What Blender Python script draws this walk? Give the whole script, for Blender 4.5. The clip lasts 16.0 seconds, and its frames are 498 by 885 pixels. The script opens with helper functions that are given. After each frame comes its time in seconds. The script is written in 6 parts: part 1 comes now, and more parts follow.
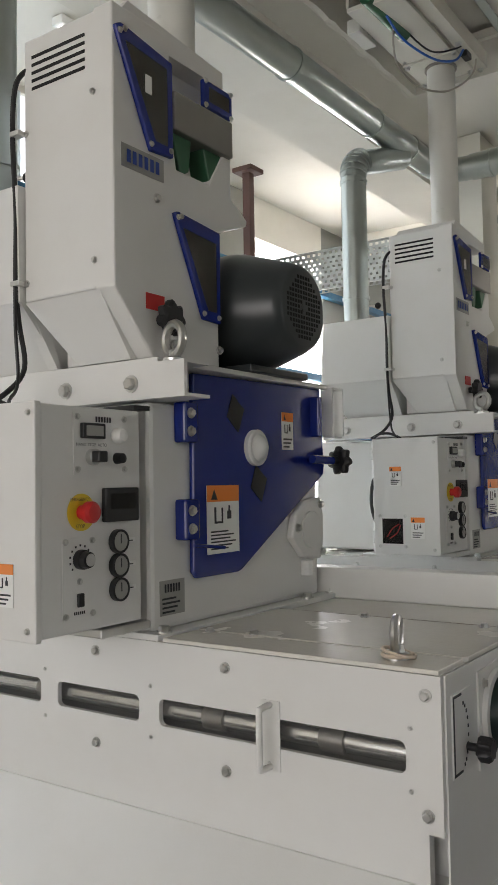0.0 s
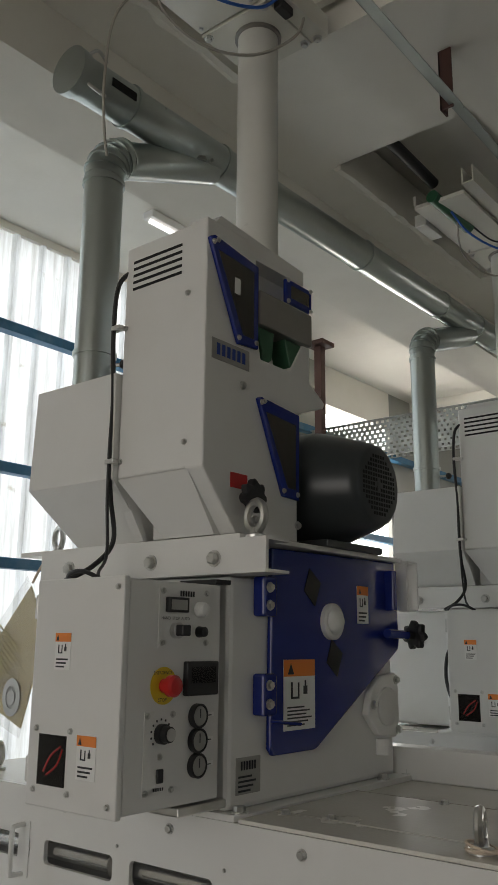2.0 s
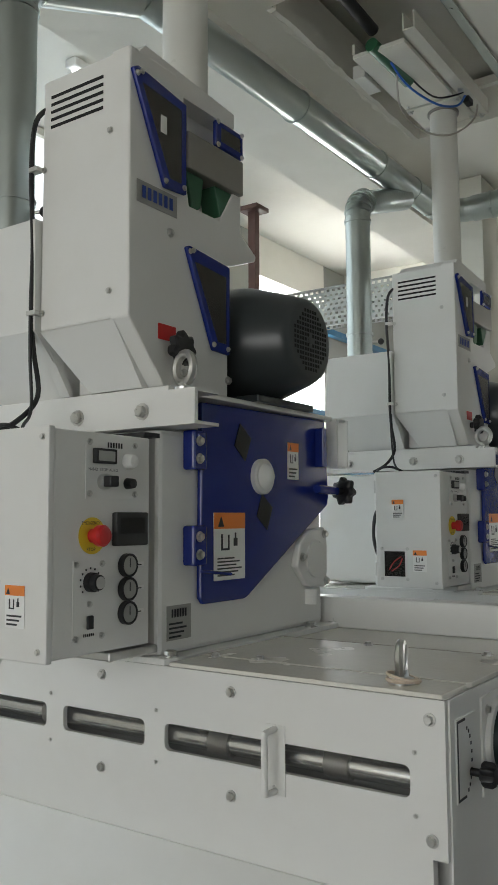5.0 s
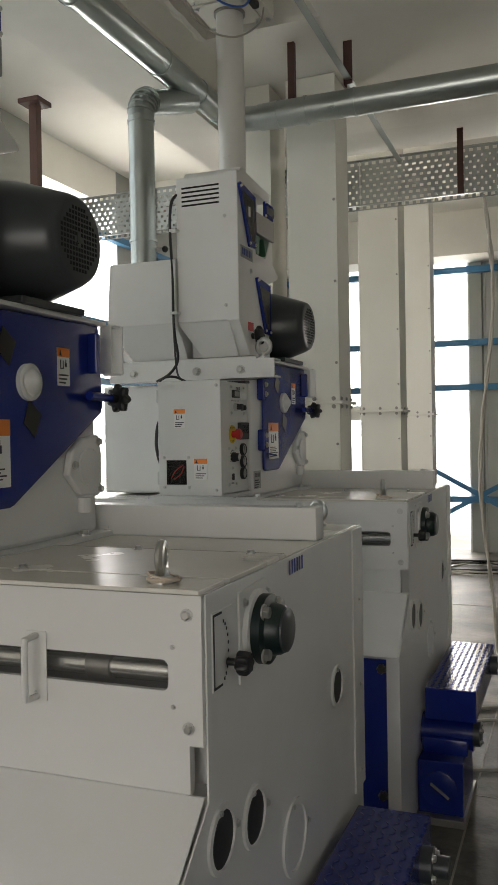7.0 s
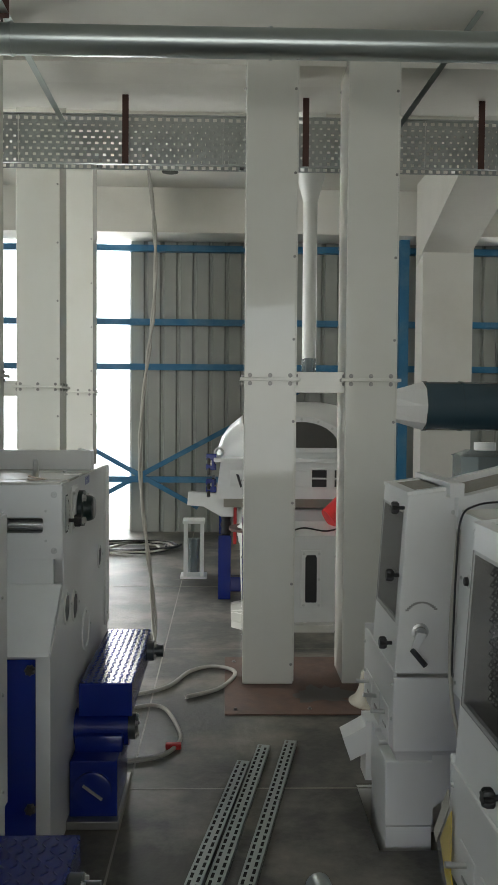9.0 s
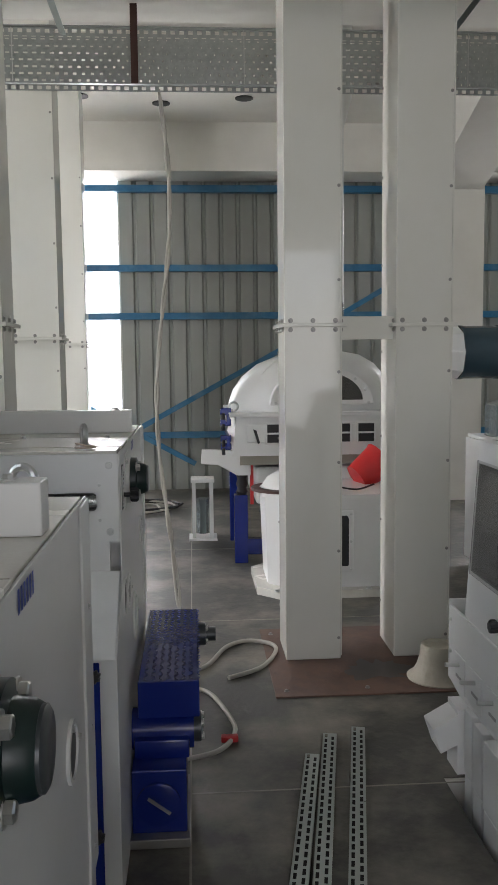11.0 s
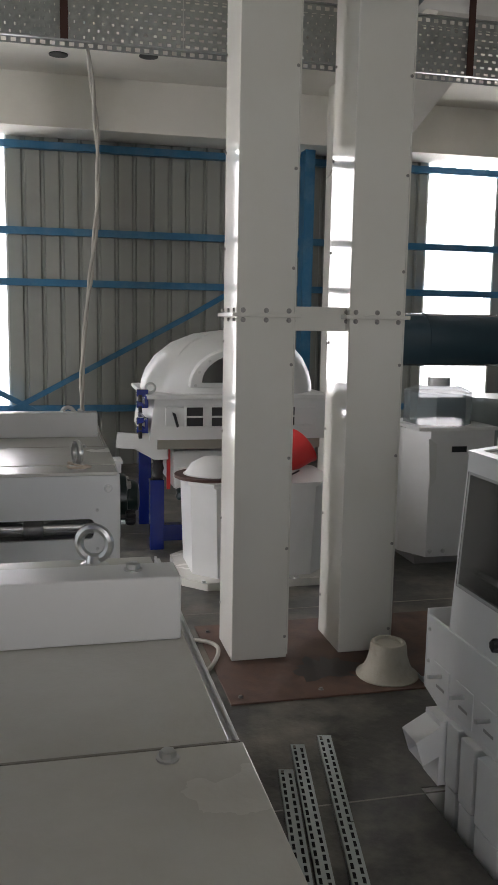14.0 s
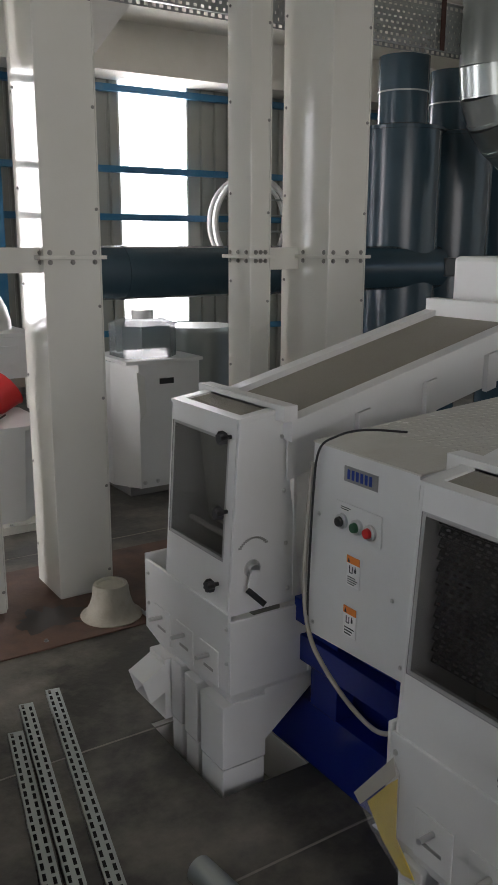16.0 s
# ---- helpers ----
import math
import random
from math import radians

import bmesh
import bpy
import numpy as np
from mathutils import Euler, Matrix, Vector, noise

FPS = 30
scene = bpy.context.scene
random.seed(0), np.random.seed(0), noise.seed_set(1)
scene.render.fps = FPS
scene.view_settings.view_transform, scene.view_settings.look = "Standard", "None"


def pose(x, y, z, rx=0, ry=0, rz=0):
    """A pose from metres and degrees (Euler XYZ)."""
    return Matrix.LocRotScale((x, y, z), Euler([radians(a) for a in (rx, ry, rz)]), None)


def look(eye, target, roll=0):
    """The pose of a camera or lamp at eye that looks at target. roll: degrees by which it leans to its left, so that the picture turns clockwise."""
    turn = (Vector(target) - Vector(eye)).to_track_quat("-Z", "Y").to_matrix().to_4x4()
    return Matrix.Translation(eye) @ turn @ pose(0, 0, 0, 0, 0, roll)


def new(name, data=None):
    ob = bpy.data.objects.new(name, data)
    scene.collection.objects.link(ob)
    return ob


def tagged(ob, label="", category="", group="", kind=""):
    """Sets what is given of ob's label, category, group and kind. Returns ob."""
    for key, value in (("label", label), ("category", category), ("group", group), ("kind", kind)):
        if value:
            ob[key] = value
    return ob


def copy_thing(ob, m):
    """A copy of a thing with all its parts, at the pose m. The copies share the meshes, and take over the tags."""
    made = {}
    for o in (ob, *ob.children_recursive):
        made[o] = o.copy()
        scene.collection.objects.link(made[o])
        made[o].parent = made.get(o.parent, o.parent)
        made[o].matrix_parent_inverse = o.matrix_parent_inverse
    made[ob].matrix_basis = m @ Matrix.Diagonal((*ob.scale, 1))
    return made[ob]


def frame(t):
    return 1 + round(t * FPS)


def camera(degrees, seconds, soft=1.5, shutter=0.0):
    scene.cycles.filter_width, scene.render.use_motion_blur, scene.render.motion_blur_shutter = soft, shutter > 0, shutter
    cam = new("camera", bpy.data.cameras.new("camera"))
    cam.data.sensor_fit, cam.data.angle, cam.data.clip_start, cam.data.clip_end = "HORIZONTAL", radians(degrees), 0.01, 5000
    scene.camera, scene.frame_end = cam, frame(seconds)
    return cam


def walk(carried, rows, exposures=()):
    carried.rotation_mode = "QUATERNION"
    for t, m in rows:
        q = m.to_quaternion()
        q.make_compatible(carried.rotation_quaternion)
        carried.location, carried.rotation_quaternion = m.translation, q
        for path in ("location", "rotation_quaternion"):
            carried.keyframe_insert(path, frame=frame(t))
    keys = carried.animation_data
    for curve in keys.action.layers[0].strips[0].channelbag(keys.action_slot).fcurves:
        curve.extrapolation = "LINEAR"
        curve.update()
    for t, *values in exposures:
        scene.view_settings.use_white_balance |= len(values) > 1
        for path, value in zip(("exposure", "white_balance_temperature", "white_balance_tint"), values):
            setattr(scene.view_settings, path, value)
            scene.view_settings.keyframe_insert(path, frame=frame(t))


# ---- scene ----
cam = camera(33.1, 16.0)
METRES, EYE, TILT, LEAN, TURN = 2.1, 1.59, 0.0, 0.0, 34.7
ROWS = [
    (0.0, 0.0, 0.0, 0.0, 0.05, 2.68, 1.03),
    (0.5, 0.0026, -0.025, 0.0158, 4.27, 8.07, 0.39),
    (1.0, -0.0058, -0.0336, 0.016, 5.08, 9.78, 0.38),
    (1.5, -0.0104, -0.0371, 0.0153, 4.79, 10.34, 0.02),
    (2.0, -0.0135, -0.0409, 0.0161, 4.32, 13.35, -0.53),
    (2.5, -0.0163, -0.0481, 0.0157, 5.39, 16.18, -0.61),
    (3.0, -0.0164, -0.0429, 0.0144, 6.39, 17.03, -0.58),
    (5.5, -0.0057, -0.0136, -0.0157, -3.29, 1.85, 0.35),
    (6.0, -0.0014, -0.0108, -0.0197, -7.0, -0.04, 0.43),
    (6.5, 0.0091, -0.009, -0.0219, -10.29, -0.74, 0.76),
    (7.0, 0.028, -0.0089, -0.0223, -13.5, -0.7, 1.03),
    (7.5, 0.0533, -0.0136, -0.0229, -16.61, -0.47, 0.59),
    (8.0, 0.0831, -0.0151, -0.0242, -20.83, -0.89, -0.21),
    (8.5, 0.0973, 0.0369, -0.0303, -27.97, -1.64, -0.52),
    (9.0, 0.0889, 0.1048, -0.0282, -36.32, -2.22, -0.46),
    (11.5, 0.0918, 0.4454, -0.0278, -38.58, -5.99, 0.56),
    (12.0, 0.0944, 0.4931, -0.0288, -36.74, -6.08, 0.31),
    (12.5, 0.0625, 0.5429, -0.0326, -40.92, -6.64, 0.86),
    (13.0, 0.018, 0.5894, -0.0261, -45.67, -6.75, 0.78),
    (13.5, 0.0013, 0.5995, -0.0129, -46.55, -6.8, -0.64),
    (14.0, 0.0023, 0.6027, 0.038, -48.0, -8.22, -1.02),
    (14.5, 0.0169, 0.619, 0.0767, -50.81, -11.63, -1.1),
    (15.0, 0.0136, 0.6209, 0.092, -55.15, -14.43, -0.89),
    (15.5, 0.023, 0.6131, 0.091, -61.24, -14.49, -0.18),
    (16.0, 0.0314, 0.6029, 0.0893, -67.74, -13.51, -0.24),
]
walk(cam, [(t, pose(0, 0, EYE, TILT, LEAN, TURN) @ pose(METRES * x, METRES * y, METRES * z, 90 + pitch, roll, yaw)) for t, x, y, z, yaw, pitch, roll in ROWS],
     exposures=[(0.0, 0.05, 6750, 16), (0.6, -0.3, 6600, 12), (1.2, -0.88, 6850, 14), (3.2, -0.78, 6950, 14), (4.5, -0.3, 6600, 11), (5.5, -0.05, 6450, 9), (7.0, -0.4, 6950, 14), (8.0, -0.6, 6850, 14),
                (9.0, -0.24, 6350, 9), (12.0, -0.05, 6300, 19), (12.6, -0.08, 6300, 19), (13.5, -0.47, 6350, 18), (14.5, -0.47, 6450, 18), (16.0, -0.2, 6400, 18)])
# ---------------------------------------------------------------- light
world = bpy.data.worlds.new("sky")
scene.world = world
world.use_nodes = True
wn = world.node_tree.nodes
sky = wn.new("ShaderNodeTexSky")
sky.sky_type, sky.sun_disc = "NISHITA", False
sky.sun_elevation, sky.sun_rotation = radians(52), radians(-120)
wn["Background"].inputs["Strength"].default_value = 0.15
world.node_tree.links.new(sky.outputs[0], wn["Background"].inputs["Color"])
sun = new("sun", bpy.data.lights.new("sun", "SUN"))
sun.data.energy, sun.data.angle, sun.data.color = 2.5, radians(8), (1.0, 0.96, 0.9)
sun.matrix_world = look((-8, 4, 12), (0, 4, 0))


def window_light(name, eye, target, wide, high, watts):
    """An area lamp as daylight, in a seen or an assumed opening."""
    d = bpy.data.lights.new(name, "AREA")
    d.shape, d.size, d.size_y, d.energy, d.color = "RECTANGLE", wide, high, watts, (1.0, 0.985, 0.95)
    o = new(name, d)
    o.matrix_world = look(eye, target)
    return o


window_light("window_light_north", (-1.38, 11.02, 1.95), (-1.38, 0, 1.5), 0.6, 3.4, 78)
window_light("window_light_north_right", (4.23, 11.02, 2.2), (4.23, 0, 1.6), 1.0, 3.0, 100)
# Assumed opening out of view; its light is inferred from the bright fronts.
window_light("assumed_light_south", (-0.6, -6.3, 2.0), (-0.6, 2.0, 1.4), 5.8, 3.3, 185)
window_light("window_light_west", (-4.45, 6.6, 1.95), (0, 6.0, 1.8), 1.3, 3.5, 110)
# Faint fill added from an invented, unseen opening on the right.
window_light("fill_light_east", (9.3, 1.0, 2.0), (0, 1.5, 1.5), 6.2, 3.3, 6)


# ---------------------------------------------------------------- materials
def mat(name, col, rough=0.5, metal=0.0, var=0.06, scale=6.0, bump=0.0, bscale=60.0, dirt=None, dirt_amt=0.0, dirt_scale=1.5, spec=0.5, coat=0.0):
    m = bpy.data.materials.new(name)
    m.use_nodes = True
    nt = m.node_tree
    N, L = nt.nodes, nt.links
    b = N["Principled BSDF"]
    b.inputs["Roughness"].default_value = rough
    b.inputs["Metallic"].default_value = metal
    b.inputs["Specular IOR Level"].default_value = spec
    b.inputs["Coat Weight"].default_value = coat
    tc = N.new("ShaderNodeTexCoord")
    n1 = N.new("ShaderNodeTexNoise")
    n1.inputs["Scale"].default_value, n1.inputs["Detail"].default_value = scale, 6
    L.new(tc.outputs["Object"], n1.inputs["Vector"])
    mx = N.new("ShaderNodeMix")
    mx.data_type = "RGBA"
    mx.inputs[6].default_value = (*[c * (1 - var) for c in col], 1)
    mx.inputs[7].default_value = (*[min(1, c * (1 + var)) for c in col], 1)
    L.new(n1.outputs["Fac"], mx.inputs[0])
    out = mx.outputs[2]
    if dirt:
        n2 = N.new("ShaderNodeTexNoise")
        n2.inputs["Scale"].default_value, n2.inputs["Detail"].default_value = dirt_scale, 9
        n2.inputs["Roughness"].default_value = 0.65
        L.new(tc.outputs["Object"], n2.inputs["Vector"])
        rp = N.new("ShaderNodeMapRange")
        rp.inputs[1].default_value, rp.inputs[2].default_value, rp.inputs[4].default_value = 0.45, 0.7, dirt_amt
        L.new(n2.outputs["Fac"], rp.inputs[0])
        m2 = N.new("ShaderNodeMix")
        m2.data_type = "RGBA"
        m2.inputs[7].default_value = (*dirt, 1)
        L.new(rp.outputs[0], m2.inputs[0])
        L.new(out, m2.inputs[6])
        out = m2.outputs[2]
    L.new(out, b.inputs["Base Color"])
    rr = N.new("ShaderNodeMapRange")
    rr.inputs[3].default_value, rr.inputs[4].default_value = max(0.02, rough * 0.8), min(1, rough * 1.2)
    L.new(n1.outputs["Fac"], rr.inputs[0])
    L.new(rr.outputs[0], b.inputs["Roughness"])
    if bump:
        n3 = N.new("ShaderNodeTexNoise")
        n3.inputs["Scale"].default_value, n3.inputs["Detail"].default_value = bscale, 5
        L.new(tc.outputs["Object"], n3.inputs["Vector"])
        bp = N.new("ShaderNodeBump")
        bp.inputs["Strength"].default_value, bp.inputs["Distance"].default_value = bump, 0.01
        L.new(n3.outputs["Fac"], bp.inputs["Height"])
        L.new(bp.outputs[0], b.inputs["Normal"])
    return m


WHITE = mat("white_enamel", (0.74, 0.74, 0.72), 0.32, var=0.02, bump=0.04, bscale=180, dirt=(0.6, 0.58, 0.52), dirt_amt=0.18, dirt_scale=4)
DUSTY = mat("dusty_white_enamel", (0.72, 0.705, 0.64), 0.26, var=0.04, bump=0.05, bscale=120, dirt=(0.5, 0.46, 0.38), dirt_amt=0.45, dirt_scale=3)
CREAM = mat("cream_enamel", (0.75, 0.74, 0.672), 0.055, var=0.02, bump=0.02, bscale=5, dirt=(0.6, 0.57, 0.47), dirt_amt=0.2, dirt_scale=3)
BLUE = mat("blue_enamel", (0.008, 0.022, 0.2), 0.2, var=0.1, bump=0.03, bscale=80)
BLUE_PLATE = mat("blue_plate", (0.01, 0.028, 0.2), 0.4, var=0.1)
BLACK = mat("black_paint", (0.04, 0.047, 0.05), 0.3, var=0.2)
RUBBER = mat("black_plastic", (0.012, 0.012, 0.013), 0.45, var=0.2)
# Near-black colour that stands in for shade inside slots and holes.
HOLE_SHADE = mat("recess_shade", (0.01, 0.01, 0.01), 0.9)
GALV = mat("galvanised_sheet", (0.43, 0.47, 0.455), 0.3, 0.92, var=0.07, scale=9, bump=0.01, bscale=20)
STEEL = mat("zinc_steel", (0.6, 0.6, 0.58), 0.3, 0.95, var=0.1, scale=40)
POLISHED = mat("polished_steel", (0.78, 0.78, 0.76), 0.22, 0.95, var=0.06, scale=25)
PERF = mat("perforated_galvanised", (0.42, 0.44, 0.42), 0.36, 0.7, var=0.25, scale=30)
GREY_STEEL = mat("brushed_steel_plate", (0.3, 0.29, 0.27), 0.4, 0.7, var=0.12, scale=20)
GREEN = mat("green_paint", (0.03, 0.12, 0.06), 0.4, var=0.15)
DKGREEN = mat("dark_green_paint", (0.007, 0.02, 0.018), 0.35, var=0.15)
RED = mat("red_plastic", (0.55, 0.02, 0.02), 0.35, var=0.05)
YELLOW = mat("yellow_plastic", (0.75, 0.55, 0.03), 0.5, var=0.05)
ORANGE = mat("orange_label", (0.85, 0.25, 0.04), 0.5, var=0.03)
PAPER = mat("white_label", (0.82, 0.82, 0.8), 0.5, var=0.02)
INK = mat("dark_ink", (0.03, 0.03, 0.035), 0.6)
LOGO_BLUE = mat("blue_ink", (0.02, 0.06, 0.32), 0.5)
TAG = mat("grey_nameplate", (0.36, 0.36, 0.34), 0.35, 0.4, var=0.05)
MANILA = mat("manila_envelope", (0.5, 0.41, 0.17), 0.6, var=0.06, dirt=(0.45, 0.33, 0.12), dirt_amt=0.3)
FAINT = mat("faded_print", (0.38, 0.32, 0.15), 0.6)
IRON = mat("brown_primer_iron", (0.07, 0.028, 0.02), 0.6, var=0.25, scale=12)
PLASTER = mat("painted_plaster", (0.77, 0.75, 0.685), 0.8, var=0.05, scale=2.5, bump=0.12, bscale=14, dirt=(0.56, 0.53, 0.45), dirt_amt=0.35, dirt_scale=0.9)
CONCRETE = mat("concrete_floor", (0.062, 0.059, 0.05), 0.5, var=0.6, scale=10, bump=0.25, bscale=30, dirt=(0.26, 0.235, 0.188), dirt_amt=0.9, dirt_scale=1.9)
SHEET = mat("grey_cladding", (0.3, 0.31, 0.28), 0.45, 0.1, var=0.06, dirt=(0.22, 0.22, 0.2), dirt_amt=0.35, dirt_scale=1.2)
PURLIN = mat("blue_purlin_paint", (0.018, 0.135, 0.26), 0.5, var=0.2, dirt=(0.2, 0.3, 0.36), dirt_amt=0.3, dirt_scale=5)
TANK = mat("dark_blue_grey_paint", (0.035, 0.068, 0.09), 0.22, var=0.1)
PIPE_GREY = mat("white_upvc", (0.68, 0.68, 0.64), 0.3, var=0.03, dirt=(0.5, 0.48, 0.42), dirt_amt=0.3, dirt_scale=3)
CABLE = mat("grey_cable", (0.4, 0.38, 0.33), 0.55)
CABLE_BLACK = mat("black_cable", (0.015, 0.015, 0.016), 0.5)
HOSE = mat("blue_air_hose", (0.02, 0.12, 0.5), 0.35)
RUST = mat("rusty_plate", (0.15, 0.085, 0.06), 0.6, var=0.35, scale=14, bump=0.15, bscale=50, dirt=(0.045, 0.032, 0.025), dirt_amt=0.85, dirt_scale=3.2)
OIL = mat("oil_stain", (0.022, 0.014, 0.01), 0.3, var=0.5, scale=20)
FIBRE = mat("dusty_fibre_plastic", (0.46, 0.43, 0.34), 0.6, var=0.15, scale=18, bump=0.2, bscale=60, dirt=(0.26, 0.22, 0.16), dirt_amt=0.7, dirt_scale=9)
STRING = mat("string", (0.62, 0.52, 0.42), 0.8)
MESH_GREY = mat("grey_wire_mesh", (0.32, 0.3, 0.25), 0.6, 0.1, var=0.1, bump=0.5, bscale=300, dirt=(0.25, 0.22, 0.17), dirt_amt=0.5)
GROUND = mat("pale_ground", (0.42, 0.4, 0.33), 0.9, var=0.2, scale=1.0, dirt=(0.12, 0.16, 0.06), dirt_amt=0.7, dirt_scale=0.8)
LAMPGLOW = mat("lamp_diffuser", (0.9, 0.9, 0.9), 0.4)
LAMPGLOW.node_tree.nodes["Principled BSDF"].inputs["Emission Color"].default_value = (1, 1, 1, 1)
LAMPGLOW.node_tree.nodes["Principled BSDF"].inputs["Emission Strength"].default_value = 3.0


def glass(name, col, rough=0.03, alpha=0.3):
    """Tinted clear acrylic: part see-through, part glossy."""
    m = bpy.data.materials.new(name)
    m.use_nodes = True
    b = m.node_tree.nodes["Principled BSDF"]
    b.inputs["Base Color"].default_value = (*col, 1)
    b.inputs["Roughness"].default_value = rough
    b.inputs["Alpha"].default_value = alpha
    return m


SLOT_GLASS = glass("slot_acrylic", (0.2, 0.2, 0.2), 0.03, 0.06)
SMOKED = glass("smoked_acrylic", (0.035, 0.033, 0.03), 0.04, 0.34)
CLEAR = glass("clear_acrylic", (0.2, 0.24, 0.245), 0.05, 0.62)
PANE = glass("window_pane", (0.6, 0.65, 0.66), 0.02, 0.08)
POLY = glass("polythene", (0.7, 0.7, 0.68), 0.15, 0.14)


def sheet_material(name):
    """Weathered corrugated plastic sheet: daylight glows through it, streaked downwards."""
    m = bpy.data.materials.new(name)
    m.use_nodes = True
    N, L = m.node_tree.nodes, m.node_tree.links
    tc = N.new("ShaderNodeTexCoord")
    mp = N.new("ShaderNodeMapping")
    mp.inputs["Scale"].default_value = (1, 9, 0.55)
    L.new(tc.outputs["Object"], mp.inputs["Vector"])
    n1 = N.new("ShaderNodeTexNoise")
    n1.inputs["Scale"].default_value, n1.inputs["Detail"].default_value, n1.inputs["Roughness"].default_value = 2.2, 8, 0.7
    L.new(mp.outputs[0], n1.inputs["Vector"])
    n2 = N.new("ShaderNodeTexNoise")
    n2.inputs["Scale"].default_value, n2.inputs["Detail"].default_value = 11, 6
    L.new(tc.outputs["Object"], n2.inputs["Vector"])
    r1 = N.new("ShaderNodeValToRGB")
    r1.color_ramp.elements[0].position, r1.color_ramp.elements[0].color = 0.3, (0.36, 0.38, 0.38, 1)
    r1.color_ramp.elements[1].position, r1.color_ramp.elements[1].color = 0.6, (0.62, 0.67, 0.7, 1)
    L.new(n1.outputs["Fac"], r1.inputs[0])
    r2 = N.new("ShaderNodeValToRGB")
    r2.color_ramp.elements[0].position, r2.color_ramp.elements[0].color = 0.66, (1, 1, 1, 1)
    r2.color_ramp.elements[1].position, r2.color_ramp.elements[1].color = 0.78, (0.62, 0.57, 0.48, 1)
    L.new(n2.outputs["Fac"], r2.inputs[0])
    mx = N.new("ShaderNodeMix")
    mx.data_type, mx.blend_type = "RGBA", "MULTIPLY"
    mx.inputs[0].default_value = 1.0
    L.new(r1.outputs[0], mx.inputs[6])
    L.new(r2.outputs[0], mx.inputs[7])
    tr = N.new("ShaderNodeBsdfTranslucent")
    L.new(mx.outputs[2], tr.inputs["Color"])
    L.new(mx.outputs[2], N["Principled BSDF"].inputs["Base Color"])
    N["Principled BSDF"].inputs["Roughness"].default_value = 0.4
    ms = N.new("ShaderNodeMixShader")
    ms.inputs[0].default_value = 0.8
    L.new(N["Principled BSDF"].outputs[0], ms.inputs[1])
    L.new(tr.outputs[0], ms.inputs[2])
    L.new(ms.outputs[0], N["Material Output"].inputs["Surface"])
    return m


FROST = sheet_material("translucent_sheet")
SKYGLOW = bpy.data.materials.new("bright_sky_backdrop")
SKYGLOW.use_nodes = True
_b = SKYGLOW.node_tree.nodes["Principled BSDF"]
_b.inputs["Emission Color"].default_value = (0.95, 0.98, 1.0, 1)
_b.inputs["Emission Strength"].default_value = 4.5


# ---------------------------------------------------------------- mesh helpers
BASE = {}


def thing(name, base, label, category, group="", kind=""):
    e = new(name)
    e.location = base
    e.empty_display_size = 0.1
    BASE[e] = Vector(base)
    return tagged(e, label, category, group, kind)


def part(name, bm, material, parent=None, label="", smooth=False):
    """One mesh object under a thing or a part; the bmesh is in world metres."""
    if parent is not None:
        bmesh.ops.translate(bm, verts=bm.verts, vec=-BASE[parent])
    me = bpy.data.meshes.new(name)
    bmesh.ops.recalc_face_normals(bm, faces=bm.faces)
    bm.to_mesh(me)
    bm.free()
    me.materials.append(material)
    if smooth:
        for p in me.polygons:
            p.use_smooth = True
        me.set_sharp_from_angle(angle=radians(38))
    o = new(name, me)
    if parent is not None:
        o.parent = parent
        BASE[o] = BASE[parent]
    if label:
        o["label"] = label
    return o


def structure(name, bm, material, label, category=""):
    return tagged(part(name, bm, material), label, category or name.split("_")[0], kind="structure")


def merge(*bms):
    out = bmesh.new()
    for b in bms:
        me = bpy.data.meshes.new("tmp")
        b.to_mesh(me)
        b.free()
        out.from_mesh(me)
        bpy.data.meshes.remove(me)
    return out


def box(x0, x1, y0, y1, z0, z1, bev=0.0, seg=2):
    bm = bmesh.new()
    bmesh.ops.create_cube(bm, size=1)
    for v in bm.verts:
        v.co = Vector(((x0 + x1) / 2 + v.co.x * (x1 - x0), (y0 + y1) / 2 + v.co.y * (y1 - y0), (z0 + z1) / 2 + v.co.z * (z1 - z0)))
    if bev:
        bmesh.ops.bevel(bm, geom=bm.edges[:], offset=bev, segments=seg, profile=0.5, affect="EDGES")
    return bm


def prism(pts, axis, a, b, bev=0.0):
    """A polygon extruded from a to b along an axis; pts are the two other coordinates in x, y, z order."""
    def at(p, k):
        return {"x": (k, p[0], p[1]), "y": (p[0], k, p[1]), "z": (p[0], p[1], k)}[axis]
    bm = bmesh.new()
    lo = [bm.verts.new(at(p, a)) for p in pts]
    hi = [bm.verts.new(at(p, b)) for p in pts]
    bm.faces.new(lo)
    bm.faces.new(hi[::-1])
    for i in range(len(pts)):
        j = (i + 1) % len(pts)
        bm.faces.new((lo[i], hi[i], hi[j], lo[j]))
    if bev:
        bmesh.ops.recalc_face_normals(bm, faces=bm.faces)
        bmesh.ops.bevel(bm, geom=bm.edges[:], offset=bev, segments=2, profile=0.5, affect="EDGES")
    return bm


def loft(rings, cap=True):
    bm = bmesh.new()
    vs = [[bm.verts.new(p) for p in r] for r in rings]
    for r0, r1 in zip(vs, vs[1:]):
        for i in range(len(r0)):
            j = (i + 1) % len(r0)
            bm.faces.new((r0[i], r0[j], r1[j], r1[i]))
    if cap:
        bm.faces.new(vs[0][::-1])
        bm.faces.new(vs[-1])
    return bm


def frustum(b, t):
    """b, t: (x0, x1, y0, y1, z) rectangles."""
    def rect(r):
        return [(r[0], r[2], r[4]), (r[1], r[2], r[4]), (r[1], r[3], r[4]), (r[0], r[3], r[4])]
    return loft([rect(b), rect(t)])


